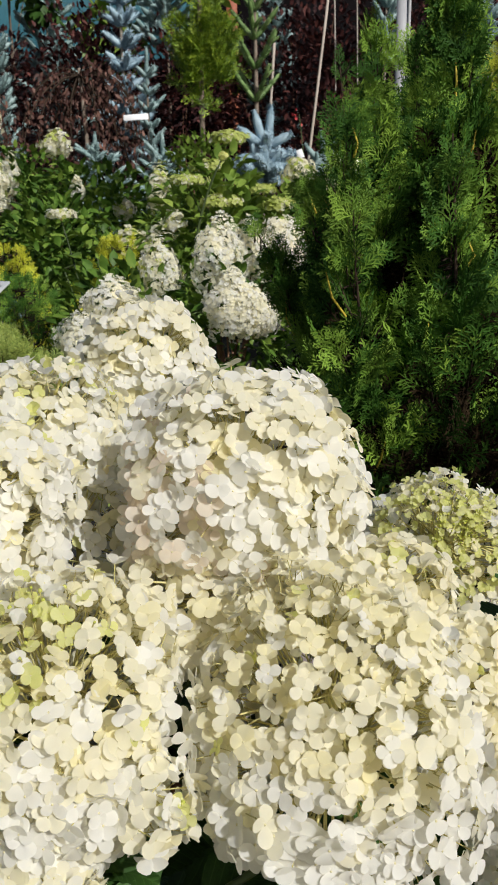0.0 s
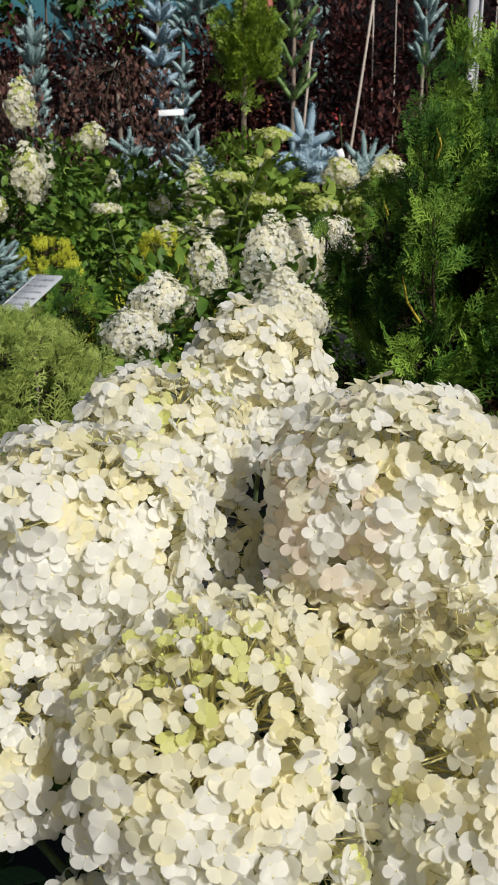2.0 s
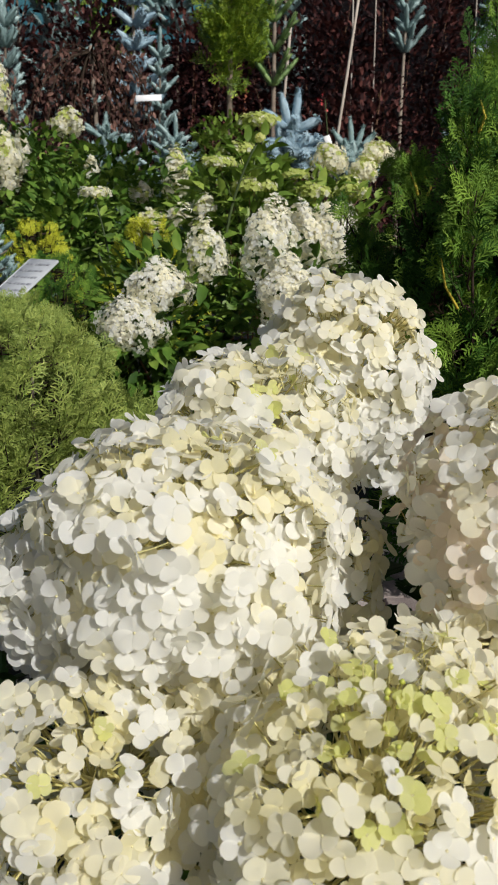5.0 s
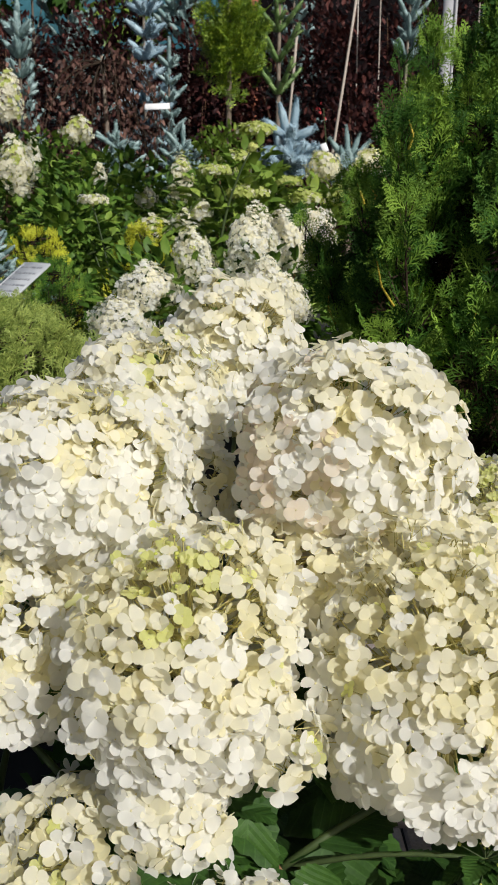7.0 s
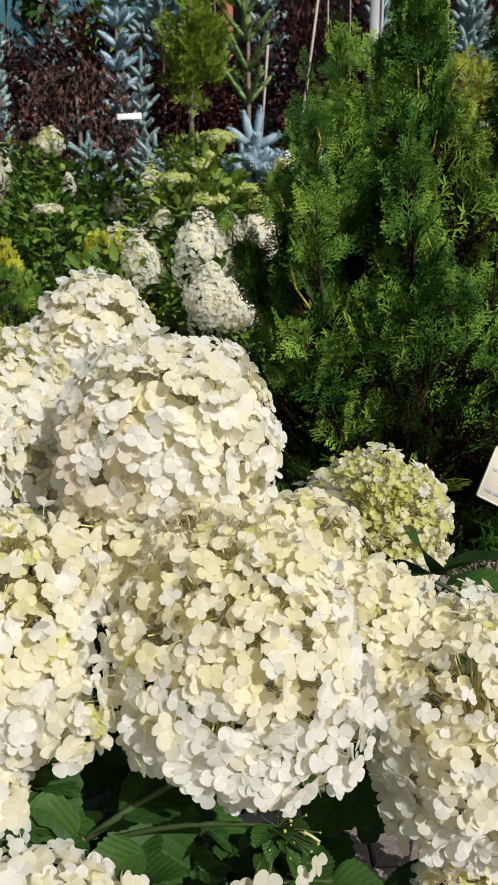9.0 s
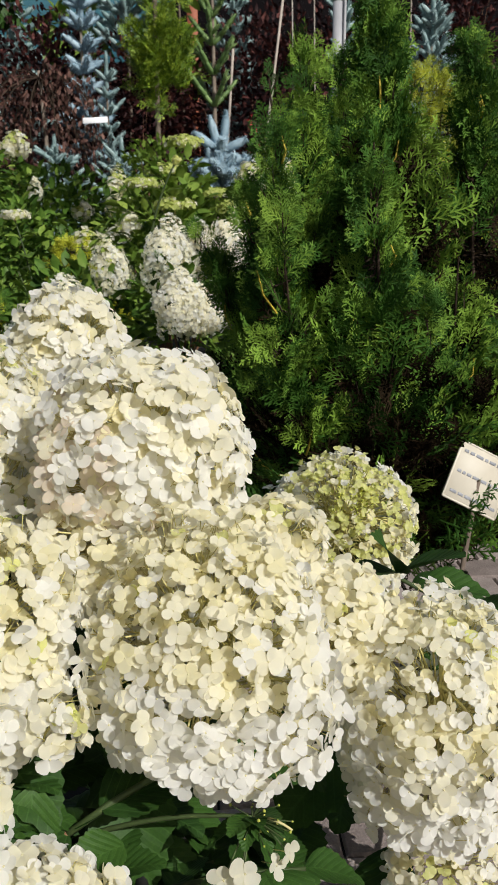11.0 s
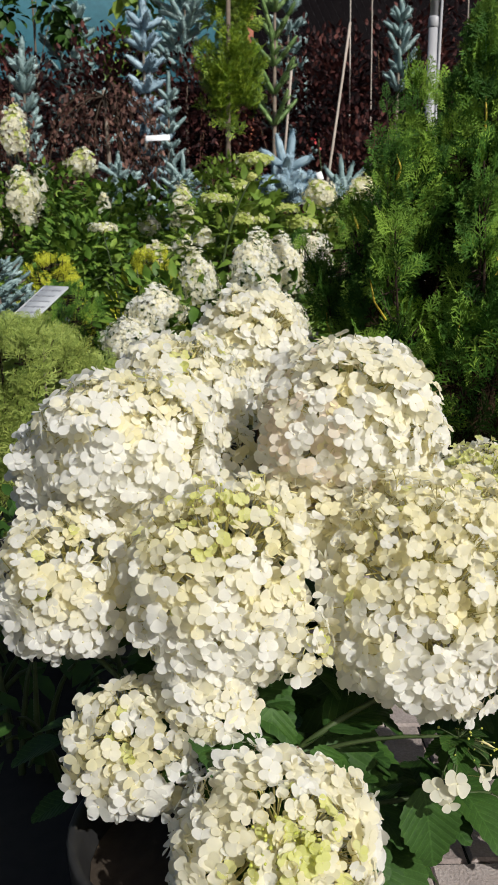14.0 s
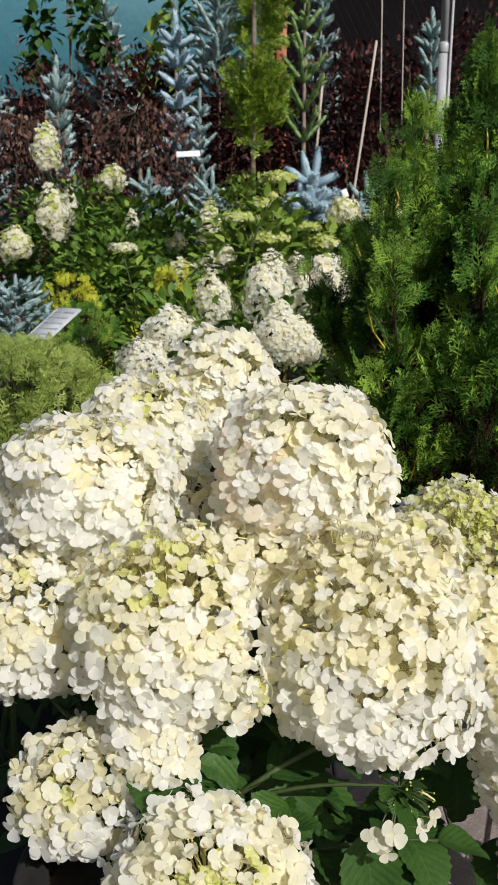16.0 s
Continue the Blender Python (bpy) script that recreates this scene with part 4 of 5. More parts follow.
def spruce(label, foot, height, spread, material, seed, whorls=9, first=0.25, brush=0.13, rise=0.35, density=1.0, side_twigs=0.8, name="blue_spruce", category="spruce tree", leader=0.0):
    """A young spruce: a straight trunk, whorls of branches set with needle brushes, a bare leader shoot."""
    rng = np.random.default_rng(seed)
    tree = thing(name, label, category, foot, "young spruces")
    foot = np.array(foot, float)
    trunk = tube(bend(foot, foot + (0, 0, height * 0.98 + leader), 0, rng.normal(0, 0.015, 3)), np.linspace(0.028, 0.007, 6), 7, False)
    at_, way, size, wood = [], [], [], []
    for w in range(whorls):
        s = first + (1 - first) * (w / whorls) ** 0.92
        z = foot + (0, 0, height * s)
        ln = spread * (1 - s) ** 0.75 * 1.15 + 0.10
        count = max(4, int(round((7 - 2 * s) * density)))
        turn0 = rng.uniform(0, 6.28)
        for k in range(count):
            a = turn0 + 6.283 * k / count + rng.normal(0, 0.15)
            d = unit(np.array([math.cos(a), math.sin(a), rise + 0.35 * s + rng.normal(0, 0.08)]))
            length = ln * rng.uniform(0.75, 1.12)
            segs = max(1, int(length / (brush * 0.62)))
            for j in range(segs):
                q = z + d * length * j / segs + np.array([0, 0, 0.12 * (j / segs) ** 2 * length])
                at_.append(q), way.append(d + (0, 0, 0.25 * j / segs)), size.append(brush * (1.05 - 0.2 * j / segs))
                if j > 0 or segs == 1:
                    for side in (-1, 1):
                        if rng.random() < side_twigs * density:
                            e = unit(np.array([-d[1], d[0], 0]) * side * 0.8 + d * 0.7 + rng.normal(0, 0.12, 3))
                            at_.append(q), way.append(e), size.append(brush * rng.uniform(0.65, 0.95))
            wood.append(tube([z, z + d * length * 0.9], [0.008, 0.003], 4, False))
    for k in range(4):
        at_.append(foot + (0, 0, height * (0.90 + 0.03 * k))), way.append(np.array([rng.normal(0, 0.05), rng.normal(0, 0.05), 1.0])), size.append(brush)
    at_, way, size = np.array(at_), np.array(way), np.array(size)
    form = rng.integers(0, len(BRUSHES), len(at_))
    turn = along(way, rng.uniform(0, 6.28, len(at_)))
    part("trunk", joined(trunk, *wood), BARK, tree)
    part("needles", joined(*[many(BRUSHES[k], turn[g], at_[g], size[g]) for k in range(3) if (g := np.where(form == k)[0]).size]), [material], tree, kind="stuff")
    return tree


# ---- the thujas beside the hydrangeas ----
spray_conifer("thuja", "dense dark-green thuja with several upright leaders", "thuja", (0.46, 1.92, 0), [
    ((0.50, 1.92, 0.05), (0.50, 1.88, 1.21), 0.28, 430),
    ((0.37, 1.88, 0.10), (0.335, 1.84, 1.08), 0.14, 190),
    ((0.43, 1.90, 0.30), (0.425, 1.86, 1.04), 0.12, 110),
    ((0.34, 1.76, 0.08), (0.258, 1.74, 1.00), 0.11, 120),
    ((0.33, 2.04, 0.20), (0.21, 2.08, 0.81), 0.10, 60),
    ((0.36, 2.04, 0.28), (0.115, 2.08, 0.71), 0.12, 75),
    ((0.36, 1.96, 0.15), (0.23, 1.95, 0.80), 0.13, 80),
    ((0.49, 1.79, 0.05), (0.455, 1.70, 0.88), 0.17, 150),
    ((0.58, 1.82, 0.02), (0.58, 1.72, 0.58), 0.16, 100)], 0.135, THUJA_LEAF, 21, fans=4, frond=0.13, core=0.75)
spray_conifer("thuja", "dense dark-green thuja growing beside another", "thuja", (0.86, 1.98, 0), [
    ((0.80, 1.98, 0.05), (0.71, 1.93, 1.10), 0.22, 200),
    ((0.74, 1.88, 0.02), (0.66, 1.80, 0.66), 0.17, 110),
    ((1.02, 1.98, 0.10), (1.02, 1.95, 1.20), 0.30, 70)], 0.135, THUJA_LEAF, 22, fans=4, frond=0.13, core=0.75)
spray_conifer("golden_thuja", "yellow-green thuja behind the dark ones", "thuja", (0.82, 2.80, 0), [
    ((0.84, 2.87, 0.05), (0.82, 2.87, 1.22), 0.34, 220)], 0.09, GOLD_THUJA, 23, fans=6, dome=True, shell=0.5)

# ---- feathery shrub with its label ----
spray_conifer("feathery_shrub", "low olive-green feathery conifer shrub", "shrub", (-0.70, 2.25, 0), [
    ((-0.72, 2.28, 0.0), (-0.72, 2.28, 0.51), 0.42, 440), ((-1.05, 2.35, 0.0), (-1.05, 2.35, 0.51), 0.38, 150)], 0.110, SOFT_SHRUB, 24, flare=0.6, frond=0.12, fans=4, thick=0.006, dome=True, shell=0.6)


def bars(w, d, rows, rng, z):
    """Rows of short dark bars in place of print."""
    out_ = []
    for r in range(rows):
        x = -w * 0.42
        y = d * (0.36 - 0.72 * r / max(1, rows - 1))
        while x < w * 0.36:
            ln = w * rng.uniform(0.05, 0.16)
            out_.append(moved(slab(ln, d * 0.05, 0.0006, 0.0001), pose(x + ln / 2, y, z)))
            x += ln + w * 0.03
    return joined(*out_)


def plant_label(label, m, size, foot, face, rows, seed, ink=FADED_INK):
    rng = np.random.default_rng(seed)
    sign = thing("plant_label", label, "sign", m.translation)
    plate = part("plate", moved(slab(size[0], size[1], 0.004, 0.0012), m), face, sign)
    part("print", moved(bars(size[0], size[1], rows, rng, 0.0026), m), ink, plate, kind="stuff")
    rim = [moved(slab(size[0], 0.004, 0.006, 0.001), m @ pose(0, s * size[1] / 2, 0)) for s in (-1, 1)] + [moved(slab(0.004, size[1], 0.006, 0.001), m @ pose(s * size[0] / 2, 0, 0)) for s in (-1, 1)]
    part("rim", joined(*rim), face, plate)
    part("stake", tube(bend(foot, m.translation, 0), 0.005, 6), BARK, sign)


def plate_pose(centre, x, y):
    """A pose from a centre, the way along the plate and the way up it."""
    x, y = Vector(x).normalized(), Vector(y)
    y = (y - x * y.dot(x)).normalized()
    return Matrix.Translation(centre) @ Matrix((x, y, x.cross(y))).transposed().to_4x4()


plant_label("tilted grey plant label on a stake above the shrub", plate_pose((-0.628, 2.462, 0.545), (0.82, -0.57, 0.0), (0.49, 0.70, 0.51)), (0.10, 0.155), (-0.628, 2.47, 0.0), LABEL_GREY, 5, 1)
plant_label("beige plant label leaning on the thuja", plate_pose((0.668, 1.62, 0.225), (0.88, 0.05, -0.47), (0.42, 0.35, 0.83)), (0.125, 0.12), (0.617, 1.56, 0.0), LABEL_BEIGE, 3, 2)

# ---- pole and canes ----
pole = thing("pole", "pale grey pipe standing behind the thuja", "pole", (0.498, 2.43, 0))
part("pipe", tube([(0.490, 2.41, 0), (0.494, 2.42, 0.8), (0.500, 2.43, 1.30)], 0.0145, 14), PIPE, pole)
part("upper_pipe", tube([(0.500, 2.43, 1.30), (0.503, 2.435, 1.8), (0.506, 2.44, 2.6)], 0.0125, 14), PIPE, pole)
part("collar", tube([(0.4995, 2.43, 1.285), (0.5, 2.43, 1.29), (0.5, 2.43, 1.31), (0.5003, 2.43, 1.315)], [0.0145, 0.0165, 0.0165, 0.0135], 14), PIPE, pole)
part("cable", tube([(0.508, 2.415, 0.3), (0.511, 2.415, 1.0), (0.517, 2.415, 1.45), (0.519, 2.42, 2.6)], 0.004, 6), PIPE, pole)


def cane(a, b, label, r=0.008, name="cane"):
    ob = part(name, tube(bend(a, b, 0, (0.004, 0, 0), 8), np.linspace(r, r * 0.85, 8), 8), BAMBOO)
    return tagged(ob, label, "garden cane", "canes")


cane((0.36, 5.15, 0.0), (0.655, 5.45, 1.96), "bleached bamboo cane leaning over the plants", 0.009)
cane((0.30, 8.15, 0.0), (0.494, 8.28, 2.19), "bleached bamboo cane standing among spruces", 0.014)

for x_, top_ in ((1.02, 3.3), (1.215, 3.3), (2.08, 3.3)):
    cane((x_ + 0.03, 8.3, 0.0), (x_ - 0.01, 8.3, top_), "thin pale stake behind the dark bushes", 0.006)

# ---- blooming hydrangeas farther down the row ----
WHITE, CREAMY, LIMY, FRESH = (0.45, 0.55, 0.0), (0.25, 0.65, 0.2), (0.0, 0.1, 0.9), (0.05, 0.75, 0.3)
leaf_bush("hydrangea", "white-flowering hydrangea in the next row", "hydrangea", (0.06, 2.95, 0), [((0.06, 2.97, 0.34), (0.26, 0.2, 0.27))], 700, 0.060, FAR_LEAF, 31,
          [((0.060, 2.77, 0.475), 0.100, WHITE, 1.0), ((0.12, 2.80, 0.445), 0.085, WHITE, 1.0), ((0.015, 2.95, 0.605), 0.092, WHITE, 1.4), ((0.125, 3.06, 0.61), 0.086, WHITE, 1.35), ((-0.175, 3.00, 0.570), 0.072, CREAMY, 1.5), ((0.225, 3.10, 0.63), 0.080, WHITE, 1.4)], "flowering hydrangeas", floret_size=0.018, up=-0.1)
leaf_bush("hydrangea", "hydrangea with white heads low in the leaves", "hydrangea", (-0.33, 2.95, 0), [((-0.30, 3.0, 0.34), (0.24, 0.2, 0.26)), ((-0.38, 2.85, 0.27), (0.2, 0.16, 0.15))], 900, 0.062, FAR_LEAF, 32,
          [((-0.315, 2.88, 0.480), 0.100, WHITE, 0.8), ((-0.40, 2.78, 0.385), 0.104, WHITE, 0.75)], "flowering hydrangeas", floret_size=0.018, up=-0.1)
rng_shoot = np.random.default_rng(33)
shoot_plant = thing("hydrangea", "young hydrangea shoot with one flat pale cap", "hydrangea", (-0.50, 3.45, 0), "flowering hydrangeas")
for a_, b_, pairs_ in (((-0.50, 3.45, 0.0), (-0.585, 3.50, 0.745), 4), ((-0.49, 3.45, 0.0), (-0.44, 3.40, 0.60), 3), ((-0.51, 3.46, 0.0), (-0.56, 3.36, 0.56), 3)):
    line_ = bend(a_, b_, 0.0, (0.03, 0, 0), 12)
    part("stem", tube(line_, np.linspace(0.006, 0.003, 12), 6), GREEN_STEM, shoot_plant)
    for k in range(pairs_):
        turn_ = 1.57 * (k % 2) + rng_shoot.normal(0.3, 0.25)
        for side_ in (0, math.pi):
            leaf(shoot_plant, line_[11 - 2 * k - (1 if k == 0 else 0)], (math.cos(turn_ + side_), math.sin(turn_ + side_), 0.45 - 0.12 * k), 0.060 + 0.018 * k, rng_shoot.uniform(-20, 20), k, True)
bloom_part(shoot_plant, (-0.585, 3.50, 0.762), 0.052, rng_shoot, CREAMY, 1, 0.018, True)
leaf_bush("hydrangea", "green hydrangea with flat lime caps", "hydrangea", (0.05, 4.4, 0), [((0.0, 4.4, 0.55), (0.45, 0.35, 0.36)), ((0.4, 4.6, 0.55), (0.35, 0.3, 0.32)), ((0.02, 4.65, 0.78), (0.26, 0.22, 0.26))], 1700, 0.080, LIGHT_LEAF, 34,
          [((-0.03, 4.65, 0.98), 0.08, LIMY, 0), ((0.07, 4.76, 1.12), 0.09, LIMY, 0), ((-0.13, 4.25, 0.90), 0.07, LIMY, 0), ((0.02, 4.2, 0.80), 0.09, LIMY, 0), ((0.22, 4.4, 0.86), 0.06, LIMY, 0), ((0.30, 4.3, 0.78), 0.08, LIMY, 0), ((0.43, 4.85, 0.95), 0.09, FRESH, 0.9), ((0.60, 4.8, 0.90), 0.08, FRESH, 0.9), ((0.68, 4.9, 0.98), 0.09, FRESH, 0.8), ((0.5, 4.6, 0.80), 0.09, LIMY, 0.7), ((-0.2, 4.3, 0.72), 0.06, CREAMY, 0.8)], "flowering hydrangeas", floret_size=0.028, up=-0.1)
leaf_bush("hydrangea", "tall leafy hydrangea with a few cream cones", "hydrangea", (-1.35, 6.6, 0), [((-1.5, 6.7, 0.65), (0.6, 0.5, 0.62)), ((-0.85, 6.2, 0.60), (0.55, 0.5, 0.52)), ((-0.95, 5.2, 0.45), (0.45, 0.4, 0.40))], 6500, 0.078, FAR_LEAF, 35,
          [((-1.73, 6.95, 1.51), 0.115, FRESH, 1.7), ((-1.46, 5.95, 1.0), 0.115, FRESH, 1.35), ((-1.47, 6.5, 1.05), 0.075, WHITE, 2.1), ((-1.55, 6.45, 0.86), 0.07, WHITE, 1.0), ((-1.74, 6.0, 0.78), 0.12, FRESH, 1.0), ((-1.21, 6.85, 1.28), 0.11, FRESH, 0.9), ((-0.93, 6.0, 0.93), 0.05, WHITE, 1.5), ((-0.62, 5.9, 0.80), 0.06, CREAMY, 1.2), ((-0.48, 5.0, 0.62), 0.09, FRESH, 0.8)], "flowering hydrangeas", floret_size=0.04, up=-0.15)
leaf_bush("hydrangea", "leafy hydrangea with one upright cream cone", "hydrangea", (-0.35, 6.7, 0), [((-0.30, 6.6, 0.50), (0.45, 0.4, 0.48))], 1700, 0.080, FAR_LEAF, 36,
          [((-0.41, 6.3, 0.91), 0.10, FRESH, 1.7), ((-0.37, 6.0, 0.66), 0.09, CREAMY, 0.8)], "flowering hydrangeas", floret_size=0.04, up=-0.15)

stalk = thing("young_shoot", "thin curved green shoot with a bud", "shoot", (-0.03, 4.1, 0))
part("stem", tube(bend((-0.12, 4.12, 0.45), (0.035, 4.08, 0.995), 0.0, (-0.03, 0, 0.02), 9), np.linspace(0.008, 0.004, 9), 6), GREEN_STEM, stalk)
part("bud", bloom((0.037, 4.08, 1.0), 0.02, np.random.default_rng(3), 0.8, 0.02)[0], LIME_PETAL, stalk)
for x, z, r in ((-0.02, 0.86, -80), (-0.02, 0.86, 90), (-0.08, 0.72, 60)):
    part("leaf", moved(small_leaf(0.5), pose(x, 4.1, z, 20, 0, r) @ Matrix.Scale(0.1, 4)), LIGHT_LEAF, stalk)

for x, y, n, r in ((-0.31, 0.92, 22, 0.10), (-0.42, 1.05, 16, 0.09), (-0.26, 1.10, 14, 0.08)):
    leaf_bush("weed", "small leafy weed in the shade of the pots", "weed", (x, y, 0), [((x, y, 0.10), (r, r, 0.09))], n, 0.045, NEAR_LEAF, int(-100 * x), group="weeds", stems=6, wood=GREEN_STEM)

# added over sunlit ground; its dark leaves stand in for shade here
leaf_bush("bush", "low dark leafy plant added to keep shaded ground dark", "bush", (-0.52, 1.35, 0), [((-0.52, 1.38, 0.13), (0.24, 0.20, 0.15)), ((-0.40, 1.22, 0.08), (0.14, 0.12, 0.09))], 260, 0.055, NEAR_LEAF, 37, stems=8, wood=GREEN_STEM)
leaf_bush("bush", "rounded yellow-green shrub under the clipped thuja", "bush", (-0.09, 4.95, 0), [((-0.09, 4.95, 0.95), (0.21, 0.16, 0.22)), ((-0.05, 4.95, 0.60), (0.22, 0.16, 0.30))], 1500, 0.042, LIGHT_LEAF, 38, stems=8)

# ---- golden and blue dwarf conifers ----
spray_conifer("golden_shrub", "bright yellow dwarf conifer by the label", "shrub", (-0.73, 3.25, 0), [((-0.76, 3.30, 0.0), (-0.76, 3.30, 0.68), 0.20, 170)], 0.06, YELLOW_LEAF, 41, flare=0.6, frond=0.10, fans=5, dome=True, shell=0.5, thick=0.005)
spray_conifer("juniper", "low dark-green conifer before the yellow one", "shrub", (-0.70, 3.0, 0), [((-0.66, 3.02, 0.0), (-0.66, 3.02, 0.565), 0.27, 210)], 0.08, THUJA_LEAF, 44, flare=0.6, frond=0.13, fans=4, dome=True, shell=0.5, thick=0.005)
spray_conifer("golden_shrub", "yellow-green dwarf conifer among hydrangeas", "shrub", (-0.45, 3.95, 0), [((-0.42, 3.95, 0.0), (-0.42, 3.95, 0.68), 0.26, 100)], 0.08, YELLOW_LEAF, 42, flare=0.6, frond=0.14, fans=5, dome=True, shell=0.5, thick=0.005)
spruce("low blue spruce bush behind the shrub", (-0.95, 3.2, 0), 0.62, 0.22, GREY_NEEDLE, 43, 7, 0.35, 0.055)

# ---- small trees behind ----
rng_tree = np.random.default_rng(50)
standard = thing("golden_thuja", "yellow-green thuja clipped on a bare stem", "thuja", (-0.075, 5.05, 0))
part("trunk", tube([(-0.085, 5.03, 0), (-0.078, 5.02, 0.8), (-0.075, 5.05, 1.3), (-0.06, 5.12, 2.9)], [0.017, 0.016, 0.015, 0.010], 8), BARK, standard)
sprays_ = []
for middle, reach_, clumps_ in (((-0.06, 5.1, 1.57), (0.130, 0.12, 0.27), 54), ((-0.05, 5.15, 2.1), (0.12, 0.11, 0.34), 40)):
    p_, d_ = cloud(middle, reach_, clumps_, rng_tree, 0.35)
    for k, (p, d) in enumerate(zip(p_, d_)):
        n_ = 9
        ways_ = d * (0.7, 0.7, 0.3) + np.array([0, 0, 0.7]) + rng_tree.normal(0, 0.38, (n_, 3))
        sprays_.append(many(SPRAYS[k % 4], along(ways_, rng_tree.uniform(-1.5, 1.5, n_)), p + rng_tree.normal(0, 0.016, (n_, 3)), 0.105 * rng_tree.uniform(0.7, 1.2, n_)))
part("foliage", joined(*sprays_), STANDARD_LEAF, standard, kind="stuff")

spruce("tall silvery-blue spruce sapling", (-0.85, 8.5, 0), 2.75, 0.30, BLUE_NEEDLE, 51, 8, 0.45, 0.20, 0.35, 1.0, 0.35, leader=0.75)
spruce("slim blue-grey spruce sapling with tag", (-0.60, 7.95, 0), 2.02, 0.16, GREY_NEEDLE, 52, 9, 0.35, 0.12, 0.5, 0.9, 0.3)
spruce("bushy blue-grey spruce sapling", (-1.82, 7.8, 0), 2.22, 0.26, GREY_NEEDLE, 53, 7, 0.5, 0.17, 0.7, 1.0, 0.3)
spruce("grey-green spruce in the back row", (-1.80, 10.1, 0), 3.35, 0.65, GREY_NEEDLE, 54, 11, 0.45, 0.20, 0.35)
spruce("grey-green spruce in the back row", (-0.55, 10.0, 0), 3.9, 0.65, GREY_NEEDLE, 55, 9, 0.62, 0.20, 0.35)
spruce("grey-green spruce in the back row", (-2.75, 8.6, 0), 2.7, 0.55, GREY_NEEDLE, 56, 10, 0.35, 0.16, 0.2)
spruce("fresh green spruce sapling with long shoots", (0.29, 7.3, 0), 3.2, 0.34, GREEN_NEEDLE, 57, 8, 0.50, 0.125, 0.8, 0.7, 0.25)


def finger_spruce(label, foot, top, shoots, mound, material, seed):
    """A dwarf spruce: a mound of plump shoots with a few thick upright fingers; shoots: rows of (foot, tip, thickness)."""
    rng = np.random.default_rng(seed)
    tree = thing("blue_spruce", label, "spruce tree", foot, "young spruces")
    foot = np.array(foot, float)
    trunk = [tube(bend(foot, np.array(top), 0, (0.01, 0, 0)), np.linspace(0.026, 0.012, 6), 7, False)]
    centre, radii, n = mound
    d = unit(rng.normal(0, 1, (n, 3)) + np.array([0, -0.2, 0.35]))
    base = np.array(centre) + d * np.array(radii) * 0.35
    rows = [(p, p + (np.array(radii) * e * 0.75 + np.array([0, 0, 0.035])), 0.046) for p, e in zip(base, d)] + list(shoots)
    for p, _, _ in shoots:
        trunk.append(tube([np.array(top) * (1, 1, 0.92), p], [0.010, 0.006], 5, False))
    ways = np.array([np.array(q) - np.array(p) for p, q, _ in rows])
    thick = np.array([r for _, _, r in rows]) / 0.26
    size = np.stack([thick, np.linalg.norm(ways, axis=1), thick], 1)
    turn = along(ways, rng.uniform(0, 6.28, len(rows)))
    part("trunk", joined(*trunk), BARK, tree)
    part("needles", joined(*[many(PLUSH[k], turn[k::2], np.array([p for p, _, _ in rows])[k::2], size[k::2]) for k in range(2)]), [material], tree, kind="stuff")
    return tree


finger_spruce("dwarf blue spruce with thick upright shoots", (0.30, 5.4, 0), (0.30, 5.4, 1.10), [
    ((0.27, 5.38, 1.12), (0.215, 5.36, 1.32), 0.044), ((0.29, 5.38, 1.12), (0.315, 5.38, 1.35), 0.044), ((0.25, 5.36, 1.13), (0.12, 5.33, 1.23), 0.046), ((0.30, 5.36, 1.13), (0.43, 5.33, 1.19), 0.046), ((0.27, 5.34, 1.10), (0.29, 5.25, 1.19), 0.050), ((0.30, 5.35, 1.08), (0.42, 5.30, 1.07), 0.048), ((0.24, 5.36, 1.06), (0.11, 5.31, 1.06), 0.048), ((0.24, 5.34, 1.02), (0.15, 5.26, 0.98), 0.048), ((0.32, 5.34, 1.02), (0.40, 5.26, 0.97), 0.048), ((0.28, 5.33, 1.02), (0.28, 5.22, 1.02), 0.050)],
    ((0.28, 5.38, 0.98), (0.19, 0.15, 0.13), 34), BLUE_NEEDLE, 58)
finger_spruce("dwarf blue-grey spruce with soft shoots", (0.62, 5.35, 0), (0.62, 5.35, 0.98), [
    ((0.62, 5.35, 1.0), (0.60, 5.34, 1.20), 0.028), ((0.62, 5.33, 0.98), (0.50, 5.30, 1.13), 0.030), ((0.62, 5.35, 0.98), (0.74, 5.33, 1.12), 0.030), ((0.62, 5.36, 0.98), (0.68, 5.34, 1.16), 0.028), ((0.60, 5.33, 0.96), (0.56, 5.26, 1.08), 0.03)],
    ((0.62, 5.34, 0.92), (0.15, 0.13, 0.11), 40), GREY_NEEDLE, 59)
spruce("blue spruce sapling before the dark hedge", (1.38, 7.75, 0), 2.6, 0.26, GREY_NEEDLE, 60, 5, 0.74, 0.13, 0.7, 0.9, 0.3)
spruce("blue-grey spruce near the dark fence", (0.55, 9.6, 0), 3.4, 0.4, GREY_NEEDLE, 61, 9, 0.4, 0.16, 0.5)
spruce("blue-grey spruce near the dark fence", (2.1, 7.6, 0), 2.45, 0.45, GREY_NEEDLE, 62, 9, 0.4, 0.15, 0.5)
spruce("low blue spruce under the weeping tree", (-1.0, 7.4, 0), 1.30, 0.4, GREY_NEEDLE, 63, 7, 0.4, 0.12, 0.3)
spruce("low blue-grey spruce behind hydrangeas", (-0.45, 7.3, 0), 1.28, 0.38, GREY_NEEDLE, 64, 8, 0.3, 0.12, 0.3)


